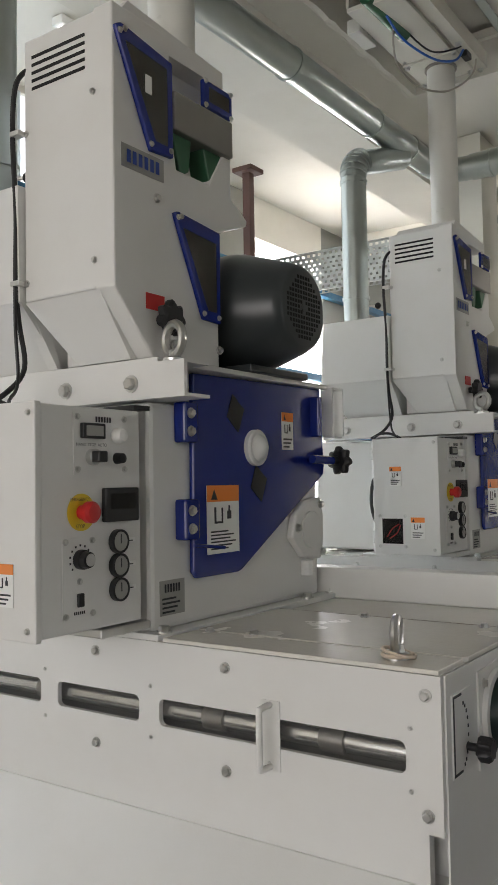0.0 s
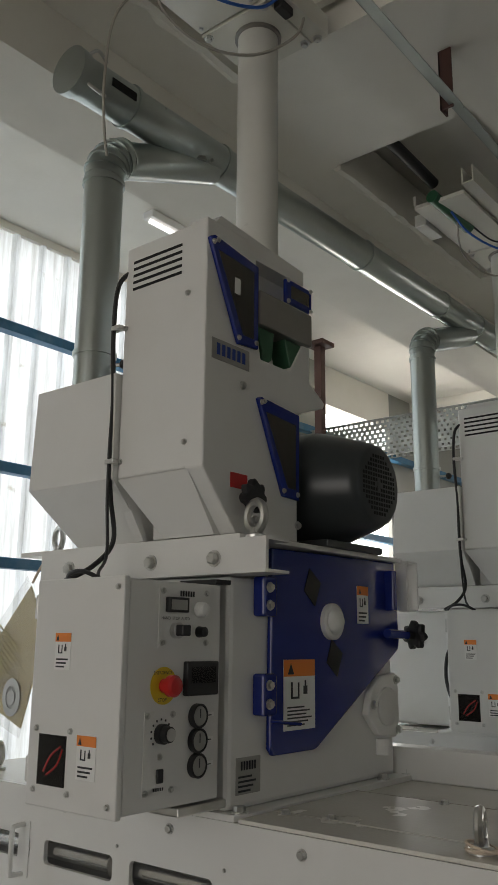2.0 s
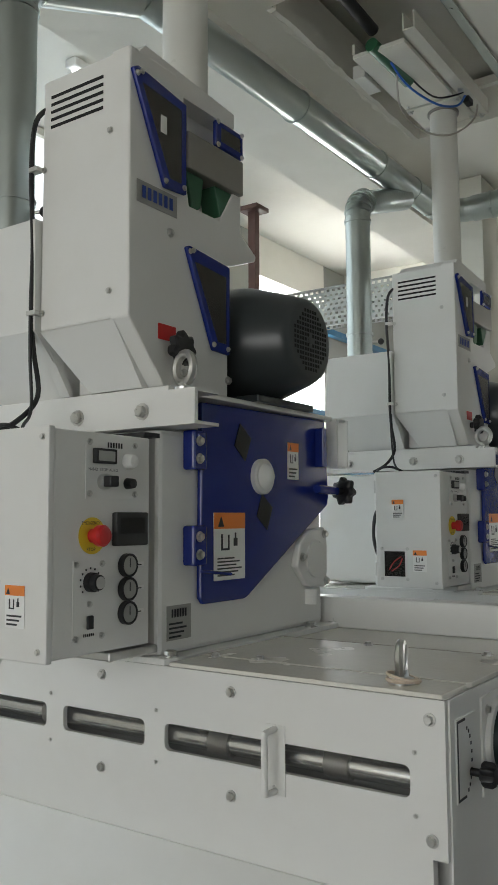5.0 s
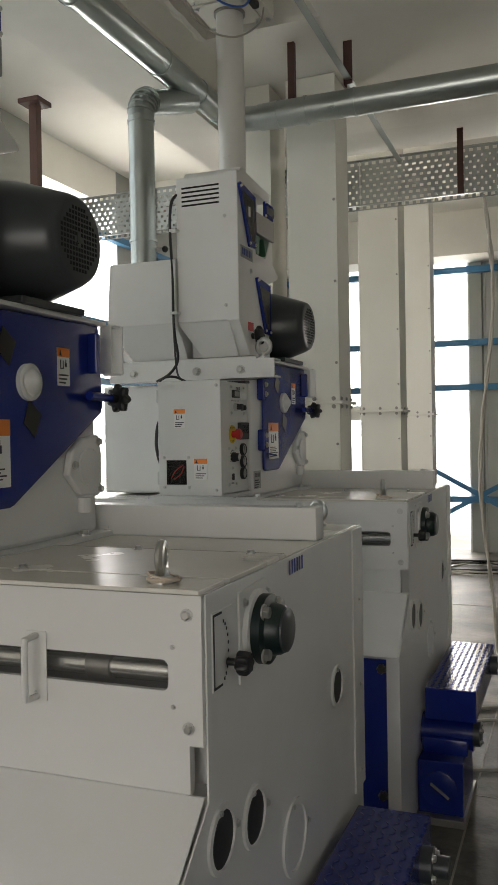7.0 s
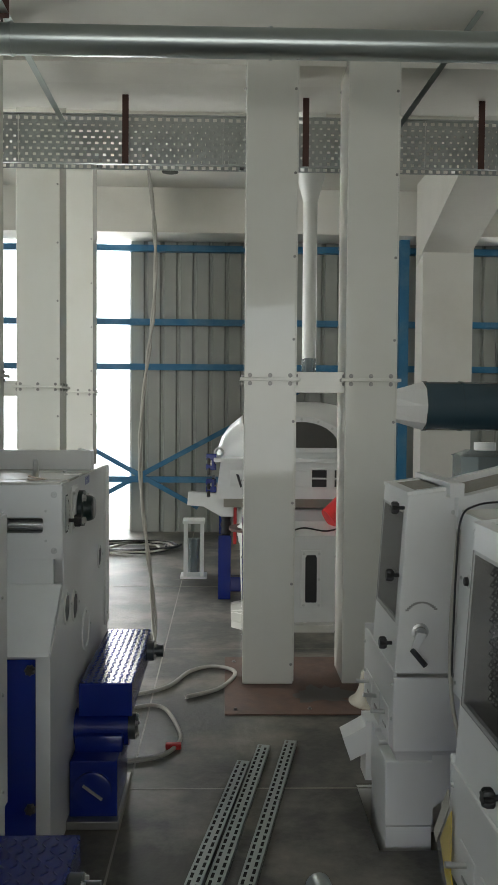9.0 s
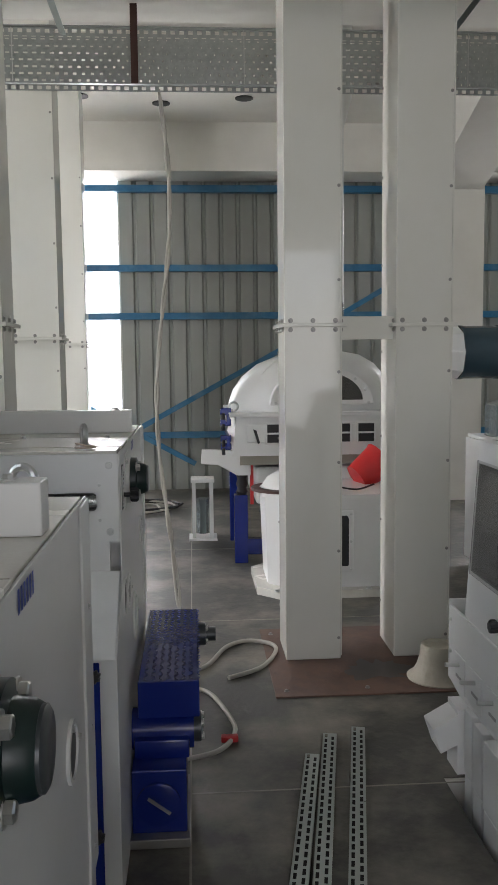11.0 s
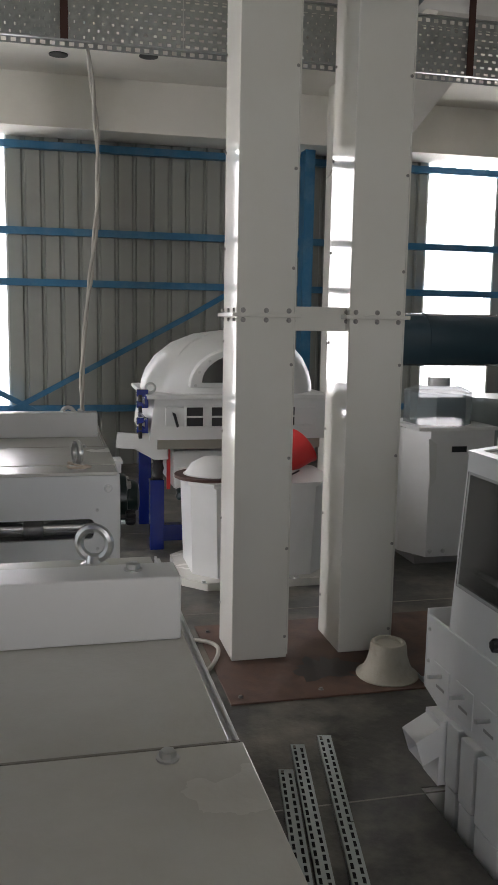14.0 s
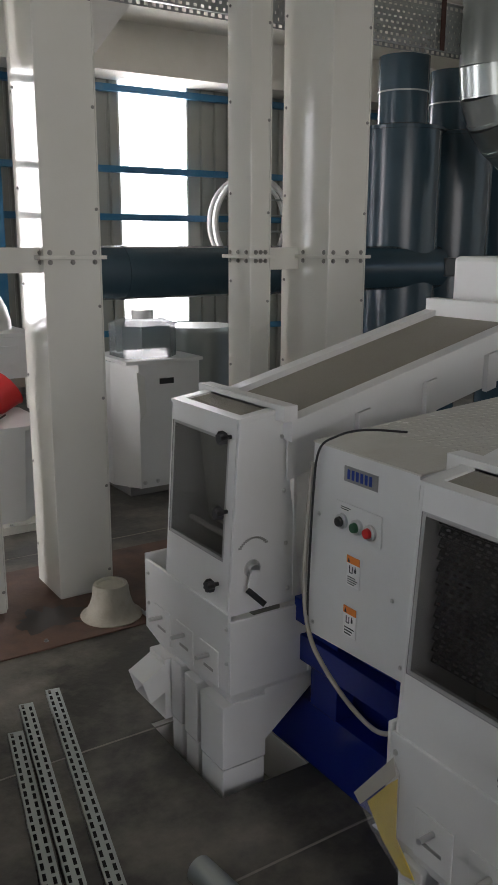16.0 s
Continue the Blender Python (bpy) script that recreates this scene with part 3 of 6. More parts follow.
def polisher():
    m = thing("rice_polisher_casing", (-1.4, 1.9, 0), "white enamelled polishing machine casing with slotted front and blue guard", "rice polisher", "polishing machines")
    prof = [(F + 0.06, 1.255), (F + 0.06, 0.905), (1.13, 0.72), (1.13, 0.02), (2.44, 0.02), (2.44, 1.255)]
    part("casing_body", prism(prof, "x", L0 + 0.01, R - 0.004), WHITE, m)
    part("end_plate", prism([(F, 1.262), (F, 0.9), (1.115, 0.715), (1.115, 0.0), (2.45, 0.0), (2.46, 1.262), (2.0, 1.262)], "x", R - 0.004, R, 0.001), WHITE, m)
    part("top_plate", box(L0, -0.55, F - 0.006, 2.46, 1.255, 1.262, 0.002), DUSTY, m, "dusty white top plate")
    part("raised_lid", prism([(-1.145, 1.447), (-0.551, 1.447), (-0.542, 1.456), (-0.542, 1.775), (-1.145, 1.775)], "z", 1.263, 1.2725, 0.0015), DUSTY, m, "dusty white lid sheet")
    part("lid_gap", box(-1.145, -0.545, 1.7755, 1.7785, 1.262, 1.2728), MESH_GREY, m, "dusty joint behind the lid")
    part("front_lid", box(-1.145, -0.547, F - 0.012, 1.442, 1.263, 1.2715, 0.0015), DUSTY, m, "dusty white front lid sheet")
    part("rear_bar", box(L0 + 0.1, -0.557, 2.068, 2.135, 1.2625, 1.347, 0.003), WHITE, m, "white folded bar across the top")
    bolt((-0.615, 2.105, 1.347), Z, 0.009, m)
    # slotted front panel
    slots = [(-1.459 - 0.302 * k, -1.212 - 0.302 * k) for k in (2, 1, 0)] + [(-1.157, -0.609)]
    z0, z1 = 1.092, 1.147
    xs = L0
    pieces = [box(L0, R - 0.004, F - 0.012, F, z1, 1.262), box(L0, R - 0.004, F - 0.012, F, 1.0, z0)]
    for a, b in slots + [(R - 0.004, 0)]:
        pieces.append(box(xs, a, F - 0.012, F, z0, z1))
        xs = b
    q = 0.013
    for a, b in slots:
        for ex, dx in ((a, 1), (b, -1)):
            for ez, dz in ((z0, 1), (z1, -1)):
                arc = [(ex + dx * q * (1 - math.sin(k)), ez + dz * q * (1 - math.cos(k))) for k in [math.pi / 2 * i / 5 for i in range(6)]]
                pieces.append(prism([(ex, ez)] + arc, "y", F - 0.012, F))
    part("front_panel", merge(*pieces), WHITE, m)
    # Grey plate added behind the slots; its tone stands in for inner shade.
    part("slot_shade_panel", box(L0 + 0.02, R - 0.03, F + 0.0575, F + 0.0598, 1.03, 1.21), TAG, m, "grey plate behind the slots, toned for their shaded inside")
    part("roller", cyl((L0 + 0.05, F + 0.03, 1.116), (R - 0.05, F + 0.03, 1.116), 0.022, 10), POLISHED, m, "bright steel roller behind the slots", smooth=True)
    part("roller_bar", box(L0 + 0.05, R - 0.05, F + 0.02, F + 0.05, 1.146, 1.17, 0.004), POLISHED, m)
    for x in (-1.55, -1.06, -0.79):
        part("roller_collar", cyl((x, F + 0.03, 1.116), (x + 0.05, F + 0.03, 1.116), 0.026, 20), GREY_STEEL, m, smooth=True)
    for a, b in slots:
        part("slot_window", box(a + 0.002, b - 0.002, F - 0.0105, F - 0.009, z0, z1), SLOT_GLASS, m)
    part("step_strip", box(L0, R - 0.035, F - 0.002, F + 0.018, 0.908, 0.998), WHITE, m)
    part("hopper_panel", prism([(F - 0.008, 0.91), (F - 0.002, 0.91), (1.118, 0.716), (1.112, 0.716)], "x", L0, R - 0.006), WHITE, m)
    part("blue_front", box(L0, R - 0.05, 1.118, 1.128, 0.03, 0.705, 0.003), BLUE, m, "blue enamelled lower front panel")
    for x in (-1.337 - 0.351, -1.337, -0.986, -0.571):
        for z in (1.228, 1.03):
            bolt((x, F - 0.012, z), NY, 0.0085, m)
    for x in (-1.722, -1.362, -1.002, -0.571):
        bolt((x, F - 0.012, 0.877), NY, 0.0085, m)
    for x in (-1.5, -1.18, -0.885, -0.6):
        for z in (1.17, 1.065):
            bolt((x, F - 0.012, z), NY, 0.0035, m, "screw")
    for x in (-0.882, -1.84):
        h = part("pull_handle", sweep([(x, F - 0.012, 1.172), (x, F - 0.045, 1.170), (x, F - 0.05, 1.16), (x, F - 0.05, 1.07), (x, F - 0.045, 1.06), (x, F - 0.012, 1.058)], 0.0065, 10, 4), WHITE, m, "white tubular pull handle", smooth=True)
        part("handle_plate", box(x - 0.022, x + 0.022, F - 0.0145, F - 0.0122, 1.05, 1.18, 0.001), WHITE, h)
    for x, y in ((-1.0, 1.45), (-0.617, 1.757), (-0.9, 1.757), (-1.1, 1.43)):
        bolt((x, y, 1.2725), Z, 0.008, m)
    eye_bolt((-0.648, 1.388, 1.2715), m, 0.026, 0.009, (1, 0.3, 0))
    part("string_tie", merge(torus((-0.648, 1.388, 1.278), Z, 0.026, 0.004, 18, 6), torus((-0.643, 1.385, 1.283), Vector((0.2, 0.1, 1)), 0.03, 0.003, 18, 6)), STRING, m, "pale string wound round the eye bolt")
    eye_bolt((-0.65, 2.40, 1.262), m, 0.026, 0.008, (0.4, 1, 0))
    for y in (1.42, 1.98):
        bolt((-2.2, y, 1.262), Z, 0.008, m)
    eye_bolt((-2.12, 1.43, 1.262), m, 0.028, 0.009, (0.2, 1, 0))
    # flange, dial and ports on the end
    fl = part("bearing_flange", turned((R, 1.575, 1.153), X, [(0, 0.078), (0.014, 0.078), (0.016, 0.07)], 32), WHITE, m, smooth=True)
    part("flange_ring", turned((R + 0.014, 1.575, 1.153), X, [(0, 0.069), (0.02, 0.069), (0.024, 0.052), (0.045, 0.048), (0.052, 0.044)], 32), DKGREEN, fl, "dark green bearing housing", smooth=True)
    part("flange_cap", turned((R + 0.05, 1.575, 1.153), X, [(0, 0.043), (0.02, 0.043), (0.023, 0.038)], 28), BLACK, fl, smooth=True)
    for k in range(4):
        a = radians(45 + 90 * k)
        bolt((R + 0.034, 1.575 + 0.058 * math.cos(a), 1.153 + 0.058 * math.sin(a)), X, 0.0125, fl)
        bolt((R + 0.003, 1.575 + 0.088 * math.cos(a), 1.153 + 0.088 * math.sin(a)), X, 0.007, m)
    part("flange_base", prism([(1.485, 1.065), (1.485, 1.24), (1.63, 1.245), (1.665, 1.153), (1.63, 1.06)], "x", R, R + 0.004), WHITE, m)
    d = part("dial_plate", box(R, R + 0.003, 1.36, 1.455, 1.085, 1.225, 0.001), WHITE, m)
    part("dial_arc", merge(*[box(R + 0.003, R + 0.004, 1.40 + 0.03 * math.cos(radians(a)) - 0.002, 1.40 + 0.03 * math.cos(radians(a)) + 0.002, 1.15 + 0.055 * math.sin(radians(a)) - 0.003, 1.15 + 0.055 * math.sin(radians(a)) + 0.003) for a in range(-70, 75, 16)]), INK, d)
    knob((R + 0.003, 1.425, 1.125), X, 0.02, m)
    part("dial_rim", merge(box(R + 0.003, R + 0.0042, 1.362, 1.366, 1.088, 1.222), box(R + 0.003, R + 0.0042, 1.366, 1.40, 1.218, 1.222), box(R + 0.003, R + 0.0042, 1.366, 1.40, 1.088, 1.092)), INK, d)
    bars("maker_plate", (R, 1.79, 1.222), Y, Z, 0.11, 0.032, 6, m, LOGO_BLUE)
    for y, z, r in ((1.388, 0.815, 0.062), (1.55, 0.785, 0.062), (2.17, 0.865, 0.055), (1.80, 0.63, 0.085)):
        o = part("round_port", turned((R, y, z), X, [(0, r), (0.006, r), (0.007, r * 0.84), (0.002, r * 0.82)], 32), WHITE, m, smooth=True)
        part("port_glass", turned((R + 0.0005, y, z), X, [(0, r * 0.82), (0.0022, r * 0.82)], 32), RUBBER if r < 0.065 else WHITE, o)
        for k in range(2):
            bolt((R + 0.004, y + (r + 0.004) * (1 if k else -0.2), z + (r - 0.01) * (0 if k else 1)), X, 0.006, o)
    part("edge_fold", box(R, R + 0.006, 2.35, 2.46, 0.5, 1.258, 0.002), WHITE, m)
    for z in (0.55, 0.8, 1.05):
        bolt((R + 0.006, 2.41, z), X, 0.004, m, "screw")
    # drive: chequer-plate guard, gear motor and base
    g = part("belt_guard", box(-0.515, -0.315, 1.5, 2.29, 0.375, 0.50, 0.004), BLUE, m, "blue chequer-plate belt guard")
    tread = []
    for i in range(8):
        for j in range(26):
            cx, cy = -0.503 + i * 0.025, 1.515 + j * 0.03
            s = 1 if (i + j) % 2 else -1
            u, w = Vector((0.6, 0.8 * s, 0)) * 0.012, Vector((-0.8 * s, 0.6, 0)) * 0.003
            c = Vector((cx + 0.012, cy, 0.5005))
            tread.append(loft([[c - u, c - w, c + u, c + w], [c - u * 0.7 + Z * 0.0022, c - w * 0.4 + Z * 0.0022, c + u * 0.7 + Z * 0.0022, c + w * 0.4 + Z * 0.0022]]))
    part("tread_plate", merge(*tread), BLUE_PLATE, g, "raised chequer pattern on blue plate")
    h = part("shaft_hub", turned((-0.315, 2.14, 0.44), X, [(0, 0.045), (0.03, 0.045), (0.032, 0.028), (0.07, 0.028)], 24), BLACK, m, "black shaft hub with bolts", smooth=True)
    for k in range(4):
        bolt((-0.285, 2.14 + 0.034 * math.cos(k * 1.57 + 0.6), 0.44 + 0.034 * math.sin(k * 1.57 + 0.6)), X, 0.009, h)
    part("gear_motor", merge(cyl((R, 1.6, 0.3), (-0.335, 1.6, 0.3), 0.07, 24), box(-0.53, -0.35, 1.5, 1.7, 0.235, 0.3, 0.008)), BLUE, m, "blue gear motor", smooth=True)
    hb = part("motor_hub", turned((-0.335, 1.6, 0.3), X, [(0, 0.05), (0.025, 0.05), (0.03, 0.03)], 24), BLACK, m, smooth=True)
    for k in range(5):
        bolt((-0.31, 1.6 + 0.038 * math.cos(k * 1.26), 0.3 + 0.038 * math.sin(k * 1.26)), X, 0.009, hb)
    part("motor_pedestal", box(-0.535, -0.36, 1.42, 1.75, 0.03, 0.238, 0.004), BLUE, m)
    part("round_cover", turned((-0.45, 1.42, 0.13), NY, [(0, 0.07), (0.012, 0.07), (0.015, 0.06)], 32), BLUE, m, smooth=True)
    part("cover_rib", prism([(-0.485, 0.15), (-0.48, 0.158), (-0.41, 0.106), (-0.415, 0.098)], "y", 1.4, 1.406), STEEL, m)
    part("foot_plate", box(-0.56, -0.35, 1.38, 1.8, 0.0, 0.03, 0.003), GREY_STEEL, m)
    for x, z in ((-0.6, 0.68), (-0.6, 0.22)):
        knob((x, 1.118, z), NY, 0.016, m)
    return m


# ---------------------------------------------------------------- whitener head standing on the casing
B = -1.19


def whitener():
    m = thing("rice_whitener", (-1.4, 1.7, 1.262), "white milling head with blue side door, smoked windows and black motor", "milling machine", "milling heads")
    part("pedestal", box(-1.62, B, 1.345, 2.05, 1.275, 1.765, 0.012), WHITE, m)
    part("foot_flange", prism([(-1.66, 1.33), (-1.16, 1.33), (-1.15, 1.36), (-1.15, 2.08), (-1.17, 2.13), (-1.66, 2.13)], "z", 1.262, 1.276, 0.002), WHITE, m)
    for p in ((-1.168, 1.36), (-1.168, 1.95), (-1.168, 2.08)):
        bolt((*p, 1.276), Z, 0.013, m)
    # blue side door
    d = part("side_door", prism([(1.478, 1.838), (1.472, 1.39), (1.485, 1.375), (1.645, 1.375), (1.66, 1.38), (2.06, 1.605), (2.067, 1.63), (2.05, 1.846)], "x", B + 0.002, B + 0.016, 0.004), BLUE, m, "glossy blue door on the side of the head")
    part("door_boss", turned((B + 0.016, 1.718, 1.674), X, [(0, 0.045), (0.012, 0.045), (0.016, 0.04), (0.016, 0.033), (0.022, 0.03), (0.034, 0.014), (0.036, 0.0)], 32), WHITE, d, "white round centre boss", smooth=True)
    for y, z in ((1.638, 1.755), (1.733, 1.585)):
        part("diamond_pane", prism([(y - 0.035, z - 0.01), (y + 0.01, z - 0.045), (y + 0.035, z + 0.012), (y - 0.012, z + 0.045)], "x", B + 0.0162, B + 0.019), RUBBER, d)
    for z in (1.724, 1.509):
        h = part("hinge", box(B, B + 0.034, 1.425, 1.475, z - 0.045, z + 0.045, 0.006), BLUE, m)
        for q in (-0.02, 0.02):
            bolt((B + 0.034, 1.445, z + q), X, 0.009, h)
    part("stay_rod", cyl((B + 0.036, 1.45, 1.452), (B + 0.036, 1.56, 1.44), 0.004, 8), BLUE, d)
    warning((B + 0.0162, 1.52, 1.425), Y, Z, 0.125, 0.158, d, 6)
    warning((B + 0.0162, 1.845, 1.672), Y, Z, 0.055, 0.098, d, 3)
    part("door_lug", box(B + 0.016, B + 0.045, 1.99, 2.012, 1.71, 1.82, 0.004), BLUE, d)
    hd = part("door_handle", merge(box(B + 0.005, B + 0.04, 2.075, 2.082, 1.715, 1.85), box(B + 0.01, B + 0.05, 2.12, 2.126, 1.715, 1.85), box(B + 0.01, B + 0.045, 2.08, 2.122, 1.71, 1.716), box(B + 0.01, B + 0.045, 2.08, 2.122, 1.846, 1.852)), WHITE, m, "white bent-plate handle")
    part("clamp_arm", cyl((B + 0.045, 1.95, 1.648), (B + 0.045, 2.06, 1.645), 0.012, 10), BLUE, m)
    knob((B + 0.045, 2.06, 1.645), Vector((0.25, 1, 0)), 0.036, m)
    # bearing cover below the door
    c = part("bearing_cover", prism([(1.88, 1.44), (1.90, 1.50), (1.95, 1.535), (2.03, 1.545), (2.045, 1.50), (2.045, 1.42), (2.03, 1.375), (1.94, 1.385)], "x", B, B + 0.022, 0.006), WHITE, m)
    part("cover_disc", turned((B + 0.022, 1.975, 1.458), X, [(0, 0.05), (0.006, 0.05), (0.008, 0.044), (0.008, 0)], 28), WHITE, c, smooth=True)
    for y, z in ((1.905, 1.465), (2.025, 1.525), (2.03, 1.395), (1.955, 1.468), (1.99, 1.5), (1.995, 1.425)):
        bolt((B + 0.024, y, z), X, 0.009 if y in (1.905, 2.025, 2.03) else 0.005, c)
    part("drain_spout", cyl((B + 0.012, 1.97, 1.375), (B + 0.012, 1.97, 1.335), 0.02, 16), WHITE, m)
    n = part("name_plate", plaque((B, 1.372, 1.305), Y, Z, 0.083, 0.075), TAG, m, "grey metal maker's plate")
    bars("name_bars", (B + 0.0015, 1.386, 1.354), Y, Z, 0.055, 0.018, 6, n, INK)
    lines("plate_print", (B + 0.0015, 1.378, 1.31), Y, Z, 0.06, 0.038, 4, n)
    # channel bracket across the front and plate on the pedestal
    part("deck_plate", box(-1.95, B + 0.035, 1.335, 2.06, 1.845, 1.857, 0.002), WHITE, m)
    part("channel", prism([(1.325, 1.768), (1.325, 1.845), (1.41, 1.845), (1.41, 1.838), (1.335, 1.838), (1.335, 1.775), (1.41, 1.775), (1.41, 1.768)], "x", -1.84, -1.075), WHITE, m, "white steel channel across the front")
    for x in (-1.22, -1.42, -1.72):
        bolt((x, 1.325, 1.803), NY, 0.014, m)
    for x in (-1.12, -1.45, -1.8):
        bolt((x, 1.35, 1.845), Z, 0.008, m)
    eye_bolt((-1.13, 1.36, 1.845), m, 0.032, 0.010, (0.3, 1, 0), "lifting_eye")
    eye_bolt((-1.83, 1.37, 1.845), m, 0.03, 0.008, (0.3, 1, 0), "lifting_eye")
    part("rear_post", box(-1.66, B - 0.01, 1.75, 2.05, 1.765, 1.846), WHITE, m)
    # upper housing: front cover, tapering foot, cranked side
    hx0, hx1 = -1.465, -1.235
    part("front_cover", box(hx0, hx1, 1.245, 1.36, 1.998, 2.595, 0.006), WHITE, m)
    part("taper", loft([[(hx0 + 0.07, 1.34, 1.86), (hx1, 1.34, 1.86), (hx1, 1.6, 1.86), (hx0 + 0.07, 1.6, 1.86)], [(hx0, 1.246, 1.997), (hx1, 1.246, 1.997), (hx1, 1.6, 1.997), (hx0, 1.6, 1.997)]]), WHITE, m)
    side = [(1.245, 2.6), (1.245, 1.998), (1.36, 1.862), (1.60, 1.862), (1.60, 2.19), (1.725, 2.235), (1.728, 2.25), (1.66, 2.29), (1.66, 2.44), (1.57, 2.3), (1.45, 2.3), (1.43, 2.40), (1.43, 2.56), (1.40, 2.6)]
    part("side_plate", prism(side, "x", -1.245, B, 0.004), WHITE, m)
    part("rear_housing", box(hx0 + 0.01, -1.246, 1.36, 1.63, 1.862, 2.58, 0.004), WHITE, m)
    part("top_cap", prism([(1.28, 2.6), (1.30, 2.625), (1.64, 2.60), (1.64, 2.56), (1.43, 2.56)], "x", hx0 + 0.02, B - 0.006), WHITE, m)
    # Near-black strips on the cover, painted as the shade in its vents.
    for k in range(5):
        part("vent_slot_shade", box(hx0 + 0.028, hx1 - 0.035, 1.2435, 1.2455, 2.475 + k * 0.018, 2.482 + k * 0.018), HOLE_SHADE, m)
    for x, z in ((hx1 - 0.012, 2.42), (hx1 - 0.012, 2.06), (hx0 + 0.008, 2.38), (hx0 + 0.008, 2.04)):
        bolt((x, 1.245, z), NY, 0.006, m)
    # smoked side windows in blue frames
    def framed(o, i):
        f = part("window_frame", prism(o, "x", B, B + 0.012, 0.004), BLUE, m, "blue window frame")
        part("window_pane", prism(i, "x", B + 0.0125, B + 0.014), SMOKED, f)
        part("pane_backing", prism(i, "x", B + 0.0121, B + 0.0124), GREY_STEEL, f)
        for p in (o[0], o[1], o[-1], o[2]):
            cy = sum(q[0] for q in o) / len(o)
            cz = sum(q[1] for q in o) / len(o)
            bolt((B + 0.012, p[0] + (cy - p[0]) * 0.13, p[1] + (cz - p[1]) * 0.1), X, 0.005, f)
    framed([(1.243, 2.545), (1.352, 2.31), (1.427, 2.315), (1.427, 2.532), (1.26, 2.555)], [(1.272, 2.52), (1.366, 2.335), (1.405, 2.335), (1.405, 2.51)])
    framed([(1.427, 2.195), (1.53, 1.968), (1.595, 1.965), (1.597, 2.185), (1.44, 2.2)], [(1.456, 2.165), (1.545, 1.99), (1.577, 1.99), (1.577, 2.155)])
    framed([(1.54, 2.545), (1.54, 2.48), (1.655, 2.48), (1.655, 2.545)], [(1.56, 2.53), (1.56, 2.495), (1.64, 2.495), (1.64, 2.53)])
    part("inspection_tag", plaque((B + 0.0142, 1.33, 2.43), Y, Z, 0.02, 0.04), PAPER, m)
    part("magnet_box", box(-1.38, B + 0.012, 1.432, 1.655, 2.385, 2.475, 0.004), GREY_STEEL, m, "brushed steel magnet box")
    for y in (1.47, 1.585):
        part("green_lever", prism([(y - 0.03, 2.385), (y + 0.04, 2.385), (y + 0.03, 2.31), (y, 2.29)], "x", -1.25, B - 0.004, 0.003), GREEN, m, "green painted lever plate")
    lp = part("logo_plate", plaque((B, 1.268, 2.255), Y, Z, 0.135, 0.05), TAG, m, "silver plate with a row of blue maker's bars")
    bars("logo_bars", (B + 0.0015, 1.283, 2.267), Y, Z, 0.11, 0.028, 6, lp, LOGO_BLUE)
    part("red_tag", plaque((B, 1.34, 1.965), Y, Z, 0.06, 0.035), RED, m)
    knob((B, 1.385, 1.945), X, 0.036, m)
    for y, z in ((1.38, 2.215), (1.6, 1.905), (1.43, 1.9)):
        bolt((B, y, z), X, 0.008, m)
    # black motor behind, its fan end towards the aisle
    mo = part("motor", turned((-1.5, 1.79, 2.022), X, [(0, 0.15), (0.16, 0.15), (0.165, 0.162), (0.25, 0.163), (0.275, 0.159), (0.41, 0.116), (0.43, 0.106), (0.435, 0.096), (0.435, 0.0)], 44), BLACK, m, "black ribbed electric motor", smooth=True)
    # Flat dark squares stand in for the shade in the air holes.
    grille = []
    for a in range(-6, 7):
        for b in range(-6, 7):
            y, z = a * 0.0125, b * 0.0125
            if math.hypot(y, z) < 0.08 and math.hypot(y, z) > 0.014:
                grille.append(box(-1.0652, -1.0644, 1.79 + y - 0.0042, 1.79 + y + 0.0042, 2.022 + z - 0.0042, 2.022 + z + 0.0042))
    part("fan_grille", merge(*grille), HOLE_SHADE, mo, "grid of near-black squares painted as shaded air holes")
    part("grille_boss", turned((-1.0652, 1.79, 2.022), X, [(0, 0.011), (0.0015, 0.011), (0.0018, 0.0)], 16), BLACK, mo)
    part("cowl_ridge", loft([[(-1.27, 1.63, 2.045), (-1.27, 1.63, 2.052), (-1.27, 1.66, 2.055), (-1.27, 1.66, 2.042)], [(-1.13, 1.665, 2.042), (-1.13, 1.665, 2.049), (-1.13, 1.7, 2.05), (-1.13, 1.7, 2.04)]]), BLACK, mo)
    part("motor_foot", box(-1.5, -1.14, 1.66, 1.93, 1.857, 1.875, 0.003), BLACK, mo)
    # dust hopper at the back left
    part("dust_hopper", loft([[(-1.74, 1.37, 1.857), (-1.48, 1.37, 1.857), (-1.48, 1.9, 1.857), (-1.74, 1.9, 1.857)], [(-1.79, 1.232, 2.0), (-1.467, 1.232, 2.0), (-1.467, 1.95, 2.0), (-1.79, 1.95, 2.0)], [(-1.772, 1.228, 2.262), (-1.467, 1.228, 2.262), (-1.467, 1.95, 2.262), (-1.772, 1.95, 2.262)]]), WHITE, m, "white dust hopper")
    part("strut", prism([(1.262, 1.99), (1.30, 1.99), (1.36, 1.86), (1.345, 1.86)], "x", -1.50, -1.47), WHITE, m)
    part("rear_tank", box(-1.98, -1.64, 1.5, 2.05, 1.275, 1.765, 0.01), WHITE, m)
    return m


